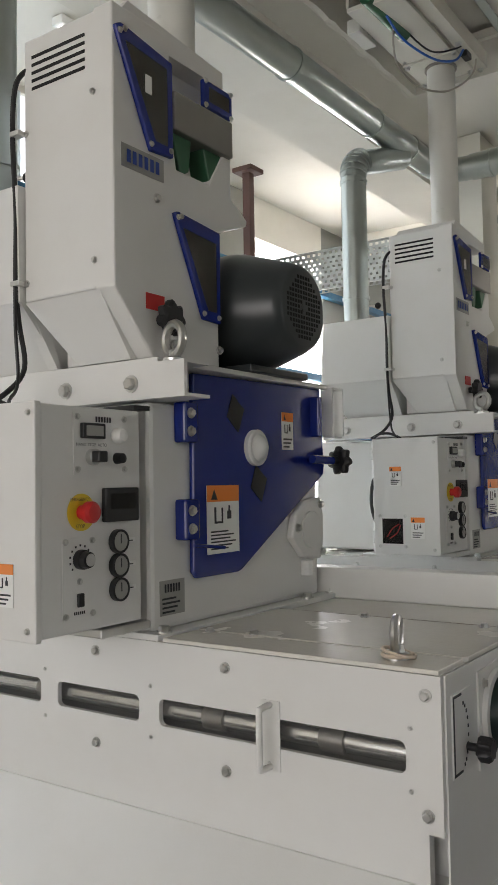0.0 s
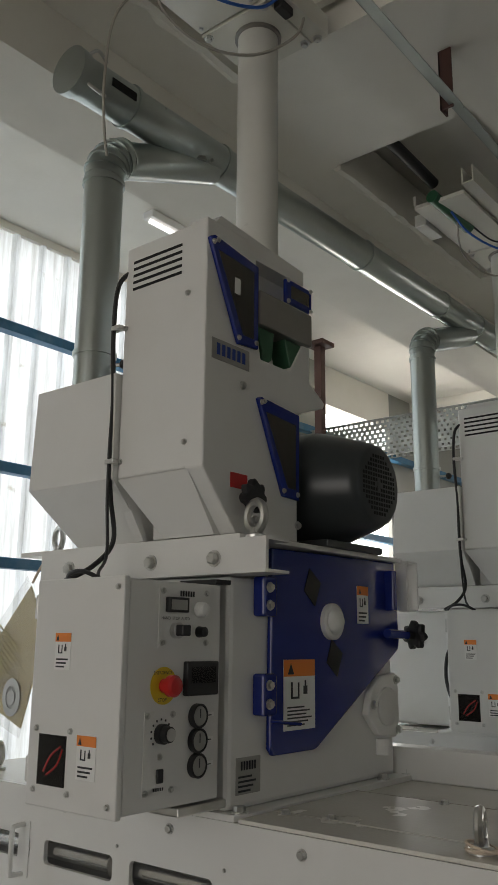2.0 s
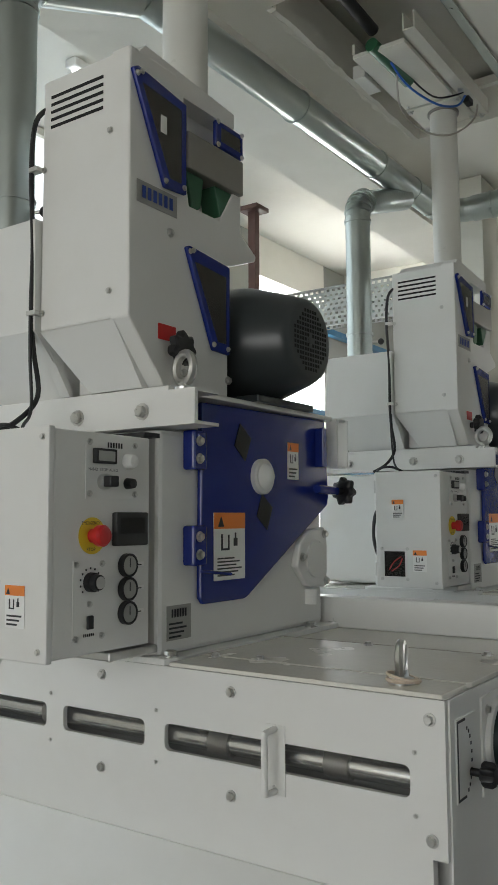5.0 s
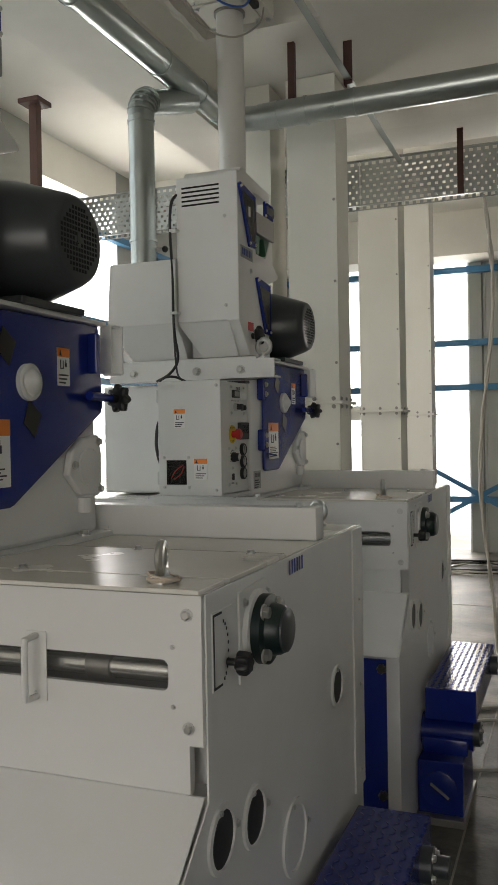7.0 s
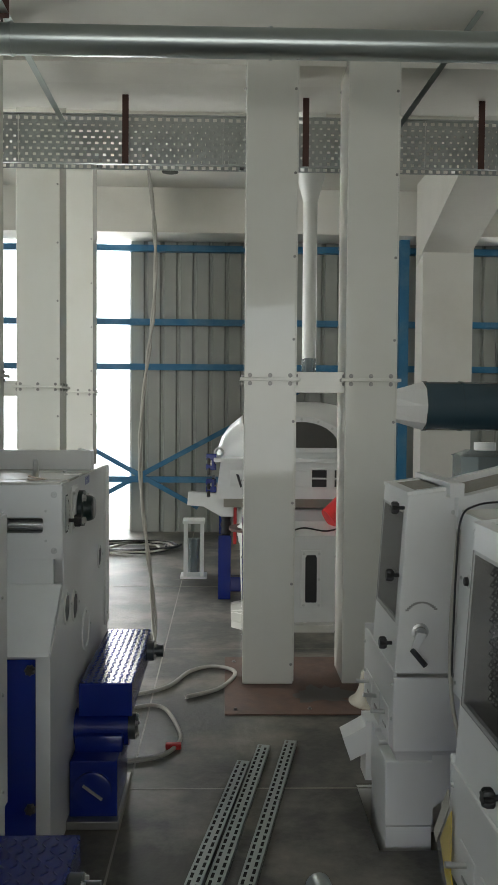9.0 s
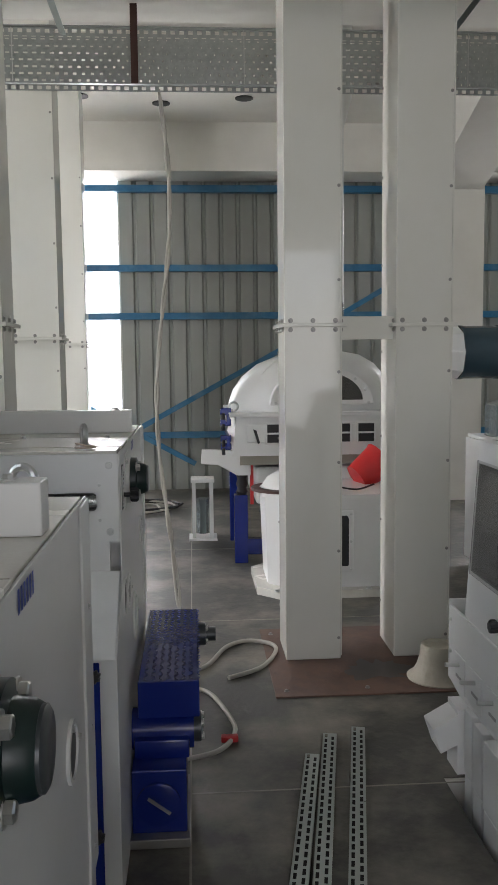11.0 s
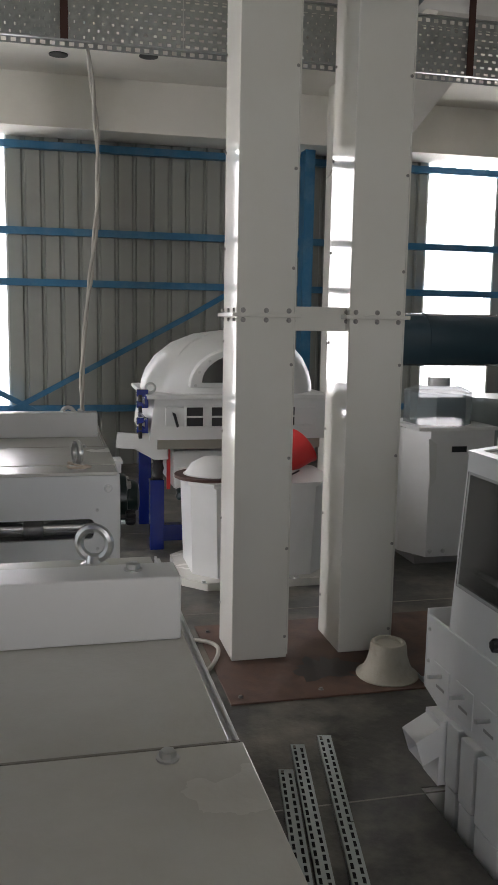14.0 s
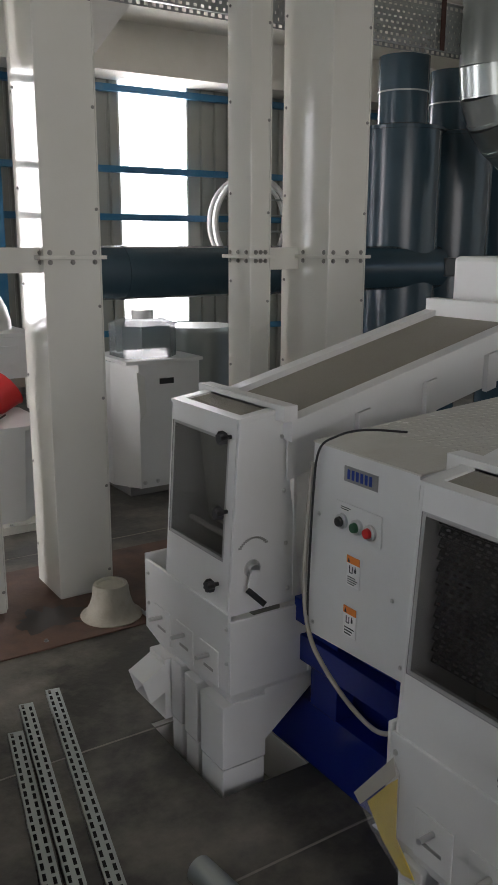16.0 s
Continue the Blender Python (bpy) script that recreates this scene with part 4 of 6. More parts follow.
def control_box():
    m = thing("control_box", (-1.31, 1.19, 1.305), "white electrical control box with gauges, knobs and a red stop button", "control box", "control boxes")
    body = part("box_body", box(-1.452, B, 1.045, 1.315, 1.308, 1.742, 0.004), WHITE, m)
    dr = part("box_door", box(-1.455, B + 0.002, 1.030, 1.045, 1.303, 1.746, 0.003), WHITE, m)
    for z in (1.69, 1.37):
        part("hinge", box(-1.462, -1.452, 1.03, 1.06, z - 0.025, z + 0.025, 0.003), STEEL, dr)
    for x, z in ((-1.205, 1.725), (-1.21, 1.325), (-1.43, 1.45), (-1.325, 1.45), (-1.43, 1.335), (-1.325, 1.335)):
        bolt((x, 1.030, z), NY, 0.005, dr, "screw")
    part("viewing_pane", box(-1.42, -1.335, 1.0285, 1.0297, 1.345, 1.44), SMOKED, dr, "dark viewing pane showing red wires")
    part("wires", merge(sweep([(-1.40, 1.0289, 1.37), (-1.38, 1.0289, 1.40), (-1.35, 1.0289, 1.42)], 0.002, 6), sweep([(-1.39, 1.0289, 1.365), (-1.36, 1.0289, 1.385), (-1.345, 1.0289, 1.415)], 0.002, 6)), RED, dr)
    # Near-black sheet painted as the shaded inside of the box.
    part("pane_backing", box(-1.42, -1.335, 1.0297, 1.0299, 1.345, 1.44), HOLE_SHADE, dr)
    warning((-1.385, 1.030, 1.565), X, Z, 0.048, 0.072, dr, 3)
    warning((-1.302, 1.030, 1.365), X, Z, 0.055, 0.08, dr, 3)
    # face plates on the aisle side
    P = B + 0.0005
    a = part("upper_plate", plaque((P, 1.125, 1.61), Y, Z, 0.15, 0.12, 0.002), WHITE, body)
    for y, z in ((1.135, 1.62), (1.265, 1.62), (1.135, 1.722), (1.265, 1.722)):
        bolt((P + 0.002, y, z), X, 0.005, a, "screw")
    bars("maker_bars", (P + 0.002, 1.183, 1.713), Y, Z, 0.046, 0.011, 6, a, INK)
    words("HAND  STOP  AUTO", (P + 0.002, 1.172, 1.665), Y, Z, 0.009, INK, a)
    me = part("meter", box(P, P + 0.012, 1.143, 1.203, 1.68, 1.71, 0.002), RUBBER, a, "small panel meter")
    part("meter_screen", plaque((P + 0.012, 1.15, 1.685), Y, Z, 0.045, 0.02), TAG, me)
    part("lamp", turned((P, 1.243, 1.688), X, [(0, 0.016), (0.012, 0.016), (0.022, 0.012), (0.026, 0.0)], 24), PAPER, a, "white signal lamp", smooth=True)
    s = part("selector_switch", turned((P, 1.172, 1.644), X, [(0, 0.016), (0.014, 0.016), (0.016, 0.013)], 24), STEEL, a, smooth=True)
    part("switch_lever", box(P + 0.014, P + 0.036, 1.16, 1.184, 1.633, 1.655, 0.003), RUBBER, s)
    part("toggle", turned((P, 1.243, 1.642), X, [(0, 0.012), (0.02, 0.01), (0.024, 0.0)], 16), RUBBER, a, smooth=True)
    e = part("emergency_ring", turned((P, 1.145, 1.537), X, [(0, 0.036), (0.002, 0.036)], 36), YELLOW, body, "yellow emergency stop ring")
    words("EMERGENCY", (P + 0.002, 1.14, 1.559), Y, Z, 0.009, INK, e)
    words("STOP", (P + 0.002, 1.14, 1.507), Y, Z, 0.010, INK, e)
    part("stop_button", turned((P, 1.145, 1.537), X, [(0, 0.014), (0.018, 0.014), (0.02, 0.021), (0.032, 0.021), (0.038, 0.016), (0.04, 0.0)], 32), RED, e, "red mushroom stop button", smooth=True)
    c = part("counter", box(P, P + 0.014, 1.20, 1.296, 1.515, 1.583, 0.003), RUBBER, body, "black digital counter")
    part("counter_screen", plaque((P + 0.014, 1.212, 1.54), Y, Z, 0.072, 0.032), SMOKED, c)
    b2 = part("lower_plate", plaque((P, 1.095, 1.335), Y, Z, 0.085, 0.155, 0.002), WHITE, body)
    for y, z in ((1.102, 1.342), (1.172, 1.342), (1.102, 1.482), (1.172, 1.482), (1.138, 1.405)):
        bolt((P + 0.002, y, z), X, 0.005, b2, "screw")
    k = part("speed_knob", turned((P + 0.002, 1.14, 1.447), X, [(0, 0.019), (0.012, 0.019), (0.014, 0.016), (0.026, 0.015), (0.028, 0.0)], 28), RUBBER, b2, smooth=True)
    part("knob_cap", turned((P + 0.03, 1.14, 1.447), X, [(0, 0.012), (0.0012, 0.012)], 24), STEEL, k)
    part("scale_marks", merge(*[plaque((P + 0.002, 1.14 + 0.027 * math.cos(radians(q)) - 0.0015, 1.447 + 0.027 * math.sin(radians(q)) - 0.002), Y, Z, 0.003, 0.004) for q in range(-40, 221, 26)]), INK, b2)
    part("rocker", box(P + 0.002, P + 0.008, 1.13, 1.146, 1.357, 1.383, 0.002), RUBBER, b2)
    bars("small_bars", (P + 0.002, 1.122, 1.343), Y, Z, 0.03, 0.006, 6, b2, INK)
    for i, z in enumerate((1.475, 1.427, 1.379)):
        g = part("pressure_gauge", turned((P, 1.243, z), X, [(0, 0.024), (0.012, 0.024), (0.014, 0.021), (0.011, 0.019)], 32), RUBBER, body, "round black-rimmed pressure gauge", smooth=True)
        part("gauge_face", turned((P + 0.0105, 1.243, z), X, [(0, 0.019), (0.001, 0.019)], 28), TAG, g)
        part("needle", box(P + 0.0117, P + 0.0122, 1.242, 1.2445, z - 0.004, z + 0.014), INK, g)
        t = part("gauge_tag", plaque((P, 1.272, z - 0.004), Y, Z, 0.024, 0.009), PAPER, body)
        lines("tag_print", (P + 0.0015, 1.275, z - 0.002), Y, Z, 0.018, 0.005, 1, t)
    part("bracket_top", box(-1.3, B - 0.002, 1.30, 1.35, 1.745, 1.755), RUBBER, m)
    part("bracket_bottom", box(-1.3, B - 0.002, 1.2, 1.345, 1.285, 1.303, 0.003), STEEL, m)
    for y in (1.23, 1.29):
        bolt((B - 0.03, y, 1.285), -Z, 0.006, m)
    return m


def wiring():
    m = thing("control_cable", (-1.47, 1.22, 1.75), "black cables clipped to the front cover", "cable", "machine cables")
    x = -1.478
    part("loom", sweep([(x + 0.03, 1.26, 2.54), (x, 1.235, 2.5), (x - 0.008, 1.23, 2.38), (x, 1.232, 2.2), (x, 1.23, 2.04), (x, 1.24, 1.95), (x + 0.01, 1.245, 1.85), (x - 0.005, 1.2, 1.79), (x - 0.04, 1.15, 1.755)], 0.006, 8), CABLE_BLACK, m, smooth=True)
    part("loose_cable", sweep([(x, 1.228, 2.1), (x + 0.004, 1.225, 1.95), (x + 0.012, 1.225, 1.82), (x + 0.05, 1.17, 1.772), (x + 0.09, 1.14, 1.75)], 0.004, 8), CABLE_BLACK, m, smooth=True)
    part("cable_loop", sweep([(x - 0.03, 1.15, 1.75), (x, 1.13, 1.768), (x + 0.05, 1.13, 1.77), (x + 0.09, 1.15, 1.75)], 0.005, 8), CABLE_BLACK, m, smooth=True)
    for z in (2.38, 2.04):
        part("cable_clip", box(x - 0.01, x + 0.02, 1.222, 1.244, z - 0.006, z + 0.006, 0.002), STEEL, m)
    part("drop_cable", sweep([(-1.46, 1.1, 1.62), (-1.49, 1.1, 1.58), (-1.5, 1.1, 1.5), (-1.485, 1.1, 1.43), (-1.46, 1.1, 1.4)], 0.007, 8), CABLE_BLACK, m, smooth=True)
    return m


def feed_pipe():
    m = thing("feed_pipe", (-1.376, 1.664, 2.56), "white plastic feed pipe rising from the milling head", "pipe", "feed pipes")
    part("pipe", cyl((-1.376, 1.664, 2.58), (-1.38, 1.666, 3.449), 0.062, 32), PIPE_GREY, m, smooth=True)
    part("spigot", cyl((-1.376, 1.664, 2.545), (-1.376, 1.664, 2.70), 0.0635, 32), GALV, m, "galvanised spigot", smooth=True)
    return m


def gate():
    m = thing("slide_gate", (-1.376, 1.664, 3.39), "cream steel slide gate hung under the ceiling cut-out", "slide gate", "slide gates")
    part("flange_plate", box(-1.515, -1.265, 1.555, 1.79, 3.45, 3.46, 0.002), CREAM, m)
    part("pipe_collar", turned((-1.38, 1.666, 3.44), Z, [(0, 0.064), (0, 0.072), (0.012, 0.072), (0.012, 0.064)], 28), GREY_STEEL, m)
    part("gate_body", box(-1.50, -1.28, 1.57, 1.775, 3.461, 3.62, 0.004), CREAM, m)
    part("slide_casing", box(-1.515, -1.285, 1.02, 1.55, 3.456, 3.475, 0.003), CREAM, m)
    part("slide_fold", box(-1.518, -1.505, 1.02, 1.55, 3.476, 3.52, 0.002), CREAM, m)
    part("support_rail", merge(box(-1.262, -1.21, 0.95, 1.80, 3.456, 3.462), box(-1.216, -1.21, 0.95, 1.80, 3.462, 3.53), box(-1.262, -1.256, 0.95, 1.80, 3.462, 3.53)), CREAM, m)
    part("cross_angle", box(-1.62, -0.9, 1.80, 1.83, 3.60, 3.64, 0.002), CREAM, m)
    for x, y in ((-1.5, 1.57), (-1.28, 1.57), (-1.5, 1.775), (-1.28, 1.775), (-1.235, 1.78), (-1.235, 1.5)):
        bolt((x, y, 3.45), -Z, 0.011, m)
    for x in (-1.495, -1.30):
        bolt((x, 1.53, 3.456), -Z, 0.006, m)
    jb = part("junction_box", box(-1.578, -1.52, 1.14, 1.30, 3.44, 3.50, 0.004), PIPE_GREY, m, "grey plastic junction box with round knock-outs")
    for y in (1.175, 1.22, 1.265):
        part("knock_out", torus((-1.519, y, 3.47), X, 0.013, 0.0015, 18, 6), TAG, jb)
    part("air_cylinder", cyl((-1.42, 0.55, 3.57), (-1.42, 1.02, 3.55), 0.025, 16), RUBBER, m, "black air cylinder", smooth=True)
    part("actuator", cyl((-1.42, 1.0, 3.48), (-1.40, 1.32, 3.46), 0.028, 20), GREEN, m, "green pneumatic actuator", smooth=True)
    part("air_hose", sweep([(-1.39, 1.12, 3.45), (-1.35, 1.2, 3.37), (-1.29, 1.36, 3.34), (-1.25, 1.5, 3.38), (-1.24, 1.58, 3.46)], 0.005, 8), HOSE, m, "blue air hose", smooth=True)
    part("air_hose", sweep([(-1.39, 1.3, 3.47), (-1.32, 1.4, 3.40), (-1.25, 1.5, 3.43), (-1.23, 1.6, 3.5)], 0.004, 8), CABLE_BLACK, m, smooth=True)
    part("signal_cable", sweep([(-1.40, 1.2, 3.45), (-1.43, 1.3, 3.34), (-1.38, 1.42, 3.27), (-1.3, 1.55, 3.28), (-1.23, 1.66, 3.38), (-1.225, 1.7, 3.5)], 0.0045, 8), CABLE, m, smooth=True)
    part("sensor", box(-1.255, -1.225, 1.58, 1.64, 3.43, 3.52, 0.004), RUBBER, m)
    return m


def exhaust():
    m = thing("exhaust_pipe", (-1.655, 1.314, 2.25), "galvanised exhaust pipe with segmented elbow on the dust hopper", "duct", "exhaust pipes")
    a = (-1.655, 1.314)
    r = 0.055
    part("riser", cyl((*a, 2.25), (*a, 2.9), r, 28), GALV, m, smooth=True)
    part("collar", turned((*a, 2.262), Z, [(0, r + 0.012), (0.006, r + 0.012), (0.007, r + 0.002)], 28), GALV, m)
    band((*a, 2.37), Z, r, m)
    band((*a, 2.88), Z, r, m)
    part("damper_shaft", cyl((a[0] - 0.03, a[1] - 0.02, 2.335), (a[0] + 0.09, a[1] + 0.03, 2.335), 0.005, 8), STEEL, m)
    part("damper_ball", turned((a[0] + 0.075, a[1] + 0.025, 2.335), Vector((1, 0.4, 0)), [(0, 0.004), (0.006, 0.012), (0.014, 0.015), (0.022, 0.012), (0.028, 0.003)], 14), RUBBER, m, smooth=True)
    # segmented elbow bending towards +y into the main duct
    n, c = 5, Vector((a[0], a[1] + 0.10, 2.9))
    for i in range(n):
        a0, a1 = math.pi - i * math.pi / 2 / n * 0.75, math.pi - (i + 1) * math.pi / 2 / n * 0.75
        p0 = c + Vector((0, 0.10 * math.cos(a0), 0.10 * math.sin(a0)))
        p1 = c + Vector((0, 0.10 * math.cos(a1), 0.10 * math.sin(a1)))
        part("elbow_segment", cyl(p0 - (p1 - p0) * 0.25, p1 + (p1 - p0) * 0.25, r + 0.001, 28), GALV, m, smooth=True)
        band(p1, p1 - p0, r + 0.001, m, "elbow_band", None, 0.008)
    part("branch", cyl((a[0], 1.37, 2.985), (-1.60, 1.70, 3.10), r, 28), GALV, m, smooth=True)
    return m


def main_duct():
    m = thing("main_duct", (-1.59, 3.0, 3.05), "long galvanised round exhaust duct with clamp bands", "duct")
    x, z, r = -1.59, 3.165, 0.06
    def fall(y):
        return z - 0.055 * (3.98 - y) / 2.85
    part("duct_run", cyl((x, 1.13, fall(1.13)), (x, 3.98, z), r, 32), GALV, m, smooth=True)
    e = part("end_cap", turned((x, 1.13, fall(1.13)), NY, [(-0.02, r + 0.006), (0.0, r + 0.008), (0.012, r + 0.008), (0.014, 0.0)], 32), GALV, m, "capped duct end", smooth=True)
    for q in (-1, 1):
        part("latch", sweep([(x + r * 0.75, 1.15, fall(1.15) + q * 0.045), (x + r * 0.95, 1.17, fall(1.17) + q * 0.06), (x + r * 0.75, 1.21, fall(1.2) + q * 0.052)], 0.005, 8), STEEL, e, smooth=True)
    # Duct slot drawn as a near-black patch for its inner shade.
    part("slot", box(x + r - 0.012, x + r + 0.0015, 1.22, 1.31, fall(1.26) - 0.018, fall(1.26) + 0.006), HOLE_SHADE, m)
    for y in (1.33, 1.72, 2.6, 3.28, 3.66, 3.9):
        band((x, y, fall(y)), Y, r, m)
    pts = [Vector((x + 0.16 - 0.16 * math.cos(k), 3.98 + 0.12 * math.sin(k), z)) for k in [math.pi / 2 * i / 6 for i in range(7)]]
    for p0, p1 in zip(pts, pts[1:]):
        part("bend_segment", cyl(p0 - (p1 - p0) * 0.3, p1 + (p1 - p0) * 0.3, r + 0.001, 28), GALV, m, smooth=True)
    r = 0.066
    part("cross_run", cyl((x + 0.16, 4.1, z), (5.5, 4.1, z + 0.02), r, 32), GALV, m, smooth=True)
    for xx in (-1.33, -1.18, -0.93, 0.22, 1.4, 2.5):
        band((xx, 4.1, z + 0.003 * (xx + 1.4)), X, r, m)
    return m


things1 = [polisher(), whitener(), control_box(), wiring(), feed_pipe(), gate(), exhaust()]
OFFSET = 1.91
for o in things1:
    c = copy_thing(o, Matrix.Translation(o.location + Vector((0, OFFSET, 0))))
main_duct()
# ---------------------------------------------------------------- bucket elevators
def elevator(legs, zf=1.70, link=True, label="tall cream sheet-steel bucket elevator with two square legs"):
    (x0, x1, y0, y1) = legs[0]
    m = thing("bucket_elevator", ((x0 + x1) / 2, y0, 0), label, "bucket elevator", "bucket elevators")
    for k, (a, b, c, d) in enumerate(legs):
        leg = part("leg", box(a, b, c, d, 0.009 if c < 5.3 and a > 0 and a < 1 else 0.0, LOW - 0.004 if c < STEP else HIGH - 0.004, 0.006), CREAM, m)
        part("flange", box(a - 0.025, b + 0.025, c - 0.025, d + 0.025, zf - 0.009, zf + 0.009, 0.003), CREAM, leg)
        for i in range(3):
            for dz in (-1, 1):
                x = a + 0.03 + i * (b - a - 0.06) / 2
                bolt((x, c - 0.004, zf + dz * 0.022), NY, 0.009, leg, "bolt", GREY_STEEL)
                y = c + 0.03 + i * (d - c - 0.06) / 2
                bolt((a - 0.004, y, zf + dz * 0.022), NX, 0.009, leg, "bolt", GREY_STEEL)
                bolt((b + 0.004, y, zf + dz * 0.022), X, 0.009, leg, "bolt", GREY_STEEL)
        for i in range(8):
            z = 0.12 + i * 0.45
            if abs(z - zf) > 0.08:
                bolt((b - 0.012, c - 0.001, z), NY, 0.006, leg, "rivet", GREY_STEEL)
                bolt((a - 0.001, d - 0.03, z + 0.1), NX, 0.006, leg, "rivet", GREY_STEEL)
        part("seam_strip", box(b - 0.003, b + 0.004, c - 0.004, c + 0.012, 0.03, LOW - 0.005), CREAM, leg)
    if link and len(legs) > 1:
        a, b = legs[0], legs[1]
        part("tie_plate", box(a[1] - 0.002, b[0] + 0.002, a[2] + 0.06, a[2] + 0.2, zf - 0.07, zf + 0.045, 0.003), CREAM, m)
    return m


elevator([(0.132, 0.413, 4.885, 5.19), (0.688, 0.968, 4.89, 5.22)])
elevator([(-1.432, -1.149, 4.52, 4.79), (-1.81, -1.53, 4.52, 4.79)], label="tall cream bucket elevator behind the polishing machines")
elevator([(-1.605, -1.272, 6.9, 7.2), (-2.15, -1.90, 6.9, 7.2)], label="tall cream bucket elevator further down the hall")
elevator([(-1.64, -1.345, 9.0, 9.3)], label="tall cream elevator leg before the window")
elevator([(1.75, 1.87, 4.78, 5.0), (2.10, 2.345, 4.58, 5.0)], label="tall cream bucket elevator beside the separators")
pb = thing("floor_plate", (0.55, 4.9, 0), "rusty brown steel plate under the elevator legs", "steel plate")
part("plate", box(0.035, 1.6, 4.43, 5.4, 0.0, 0.008, 0.002), RUST, pb)

rng = random.Random(11)
stain = bmesh.new()
stain.faces.new([stain.verts.new((0.56 + 0.17 * rng.uniform(0.7, 1.25) * math.cos(k * math.pi / 14), 4.72 + 0.13 * rng.uniform(0.6, 1.3) * math.sin(k * math.pi / 14), 0.0092)) for k in range(28)])
part("oil_stain", stain, OIL, pb, "dark oily stain on the plate")
for x, y in ((0.09, 4.49), (0.09, 5.3), (0.85, 4.47), (1.54, 4.49), (0.47, 4.5)):
    bolt((x, y, 0.008), Z, 0.009, pb, "bolt", GREY_STEEL)

# ---------------------------------------------------------------- cable trays
def tray():
    m = thing("cable_tray", (0, 5.73, 3.09), "perforated galvanised cable tray hung on brown iron straps", "cable tray")
    side = holed("perforated_side", 11.0, 0.30, (-4.0, 5.72, 3.095), X, Z, 0.05, 0.0375, 0.026, 0.02, PERF, m)
    tagged(side, "galvanised side with rows of slots", kind="stuff")
    tagged(holed("perforated_back", 11.0, 0.30, (-4.0, 5.86, 3.095), X, Z, 0.05, 0.0375, 0.026, 0.02, PERF, m), kind="stuff")
    part("tray_lip", box(-4.0, 7.0, 5.70, 5.722, 3.088, 3.096), PERF, m)
    part("tray_lip", box(-4.0, 7.0, 5.70, 5.722, 3.395, 3.402), PERF, m)
    for i in range(8):
        x = -3.9 + i * 1.3
        part("joint_strip", box(x, x + 0.004, 5.714, 5.7195, 3.096, 3.395), STEEL, m)
    for x in (-2.9, -1.76, -0.617, 0.53, 1.66, 2.8, 3.95, 5.1):
        part("iron_strap", box(x - 0.02, x + 0.02, 5.69, 5.698, 3.09, LOW), IRON, m, "brown iron hanging strap")
    return m


tray()
br = thing("slotted_angle", (-1.0, 4.0, 3.3), "galvanised slotted angle iron running under the ceiling", "angle iron")
def angle(p0, p1, w=0.035):
    p0, p1 = Vector(p0), Vector(p1)
    d = (p1 - p0).normalized()
    s, t = d.cross(Z).normalized(), Z
    return merge(loft([[p0, p0 + s * w, p0 + s * w + t * 0.004, p0 + t * 0.004], [p1, p1 + s * w, p1 + s * w + t * 0.004, p1 + t * 0.004]]), loft([[p0, p0 + s * 0.004, p0 + s * 0.004 + t * w, p0 + t * w], [p1, p1 + s * 0.004, p1 + s * 0.004 + t * w, p1 + t * w]]))
part("angle", angle((-0.965, 0.9, 3.30), (-1.02, 5.65, 3.33)), GALV, br)
for y in (2.15, 4.19):
    o = thing("iron_hanger", (-1.03, y, 3.42), "brown iron angle hanging from the ceiling", "iron hanger", "iron hangers")
    part("angle", merge(box(-1.01, -0.965, y, y + 0.006, 3.3, LOW - 0.002), box(-1.01, -1.004, y, y + 0.045, 3.3, LOW - 0.002)), IRON, o)
o = thing("iron_hanger", (-1.26, 4.1, 3.2), "brown iron rod carrying the duct", "iron hanger", "iron hangers")
part("rod", box(-1.275, -1.24, 4.09, 4.12, 3.21, LOW - 0.002), IRON, o)
o = thing("iron_post", (-2.88, 4.2, 0.0), "brown iron post with a cap plate", "iron post")
part("post", box(-2.905, -2.855, 4.175, 4.225, 0.0, 3.49), IRON, o)
part("cap_plate", box(-2.95, -2.81, 4.13, 4.27, 3.49, 3.519, 0.003), IRON, o)
o = thing("angle_brace", (0.9, 4.6, 3.5), "galvanised angle brace under the ceiling", "angle iron")
part("angle", angle((1.02, 5.2, 3.15), (1.3, 4.5, LOW - 0.003)), GALV, o)

hc = thing("hanging_cable", (-0.47, 5.88, 0), "twisted grey cable hanging from the tray to the floor", "cable")
for s in (0, 1):
    part("strand", sweep([(-0.49 + 0.008 * math.sin(k * 2.3 + s * 3.1) + 0.05 * math.sin(k * 0.5), 5.9 + 0.008 * math.cos(k * 2.3 + s * 3.1), 3.12 - k * 0.2) for k in range(15)] + [(-0.42 - s * 0.02, 5.78, 0.1), (-0.43, 5.65, 0.012), (-0.5 - 0.1 * s, 5.4, 0.012)], 0.009, 8, 5), CABLE, hc, smooth=True)
o = thing("floor_cable", (-0.2, 4.4, 0), "grey cable looped on the floor", "cable")
part("cable", sweep([(-0.5, 4.72, 0.012), (-0.41, 4.73, 0.012), (-0.27, 4.85, 0.012), (-0.17, 5.1, 0.012), (-0.05, 5.2, 0.012), (0.07, 5.12, 0.02), (0.09, 5.0, 0.02), (0.0, 4.8, 0.012), (-0.17, 4.67, 0.012)], 0.011, 8), CABLE, o, smooth=True)
part("cable", sweep([(-0.45, 4.5, 0.012), (-0.34, 4.55, 0.012), (-0.26, 4.48, 0.012), (-0.19, 4.25, 0.012), (-0.17, 4.08, 0.012), (-0.24, 3.92, 0.012), (-0.40, 3.85, 0.012)], 0.010, 8), CABLE, o, smooth=True)
part("red_plug", box(-0.23, -0.16, 4.0, 4.03, 0.002, 0.03, 0.006), RED, o)
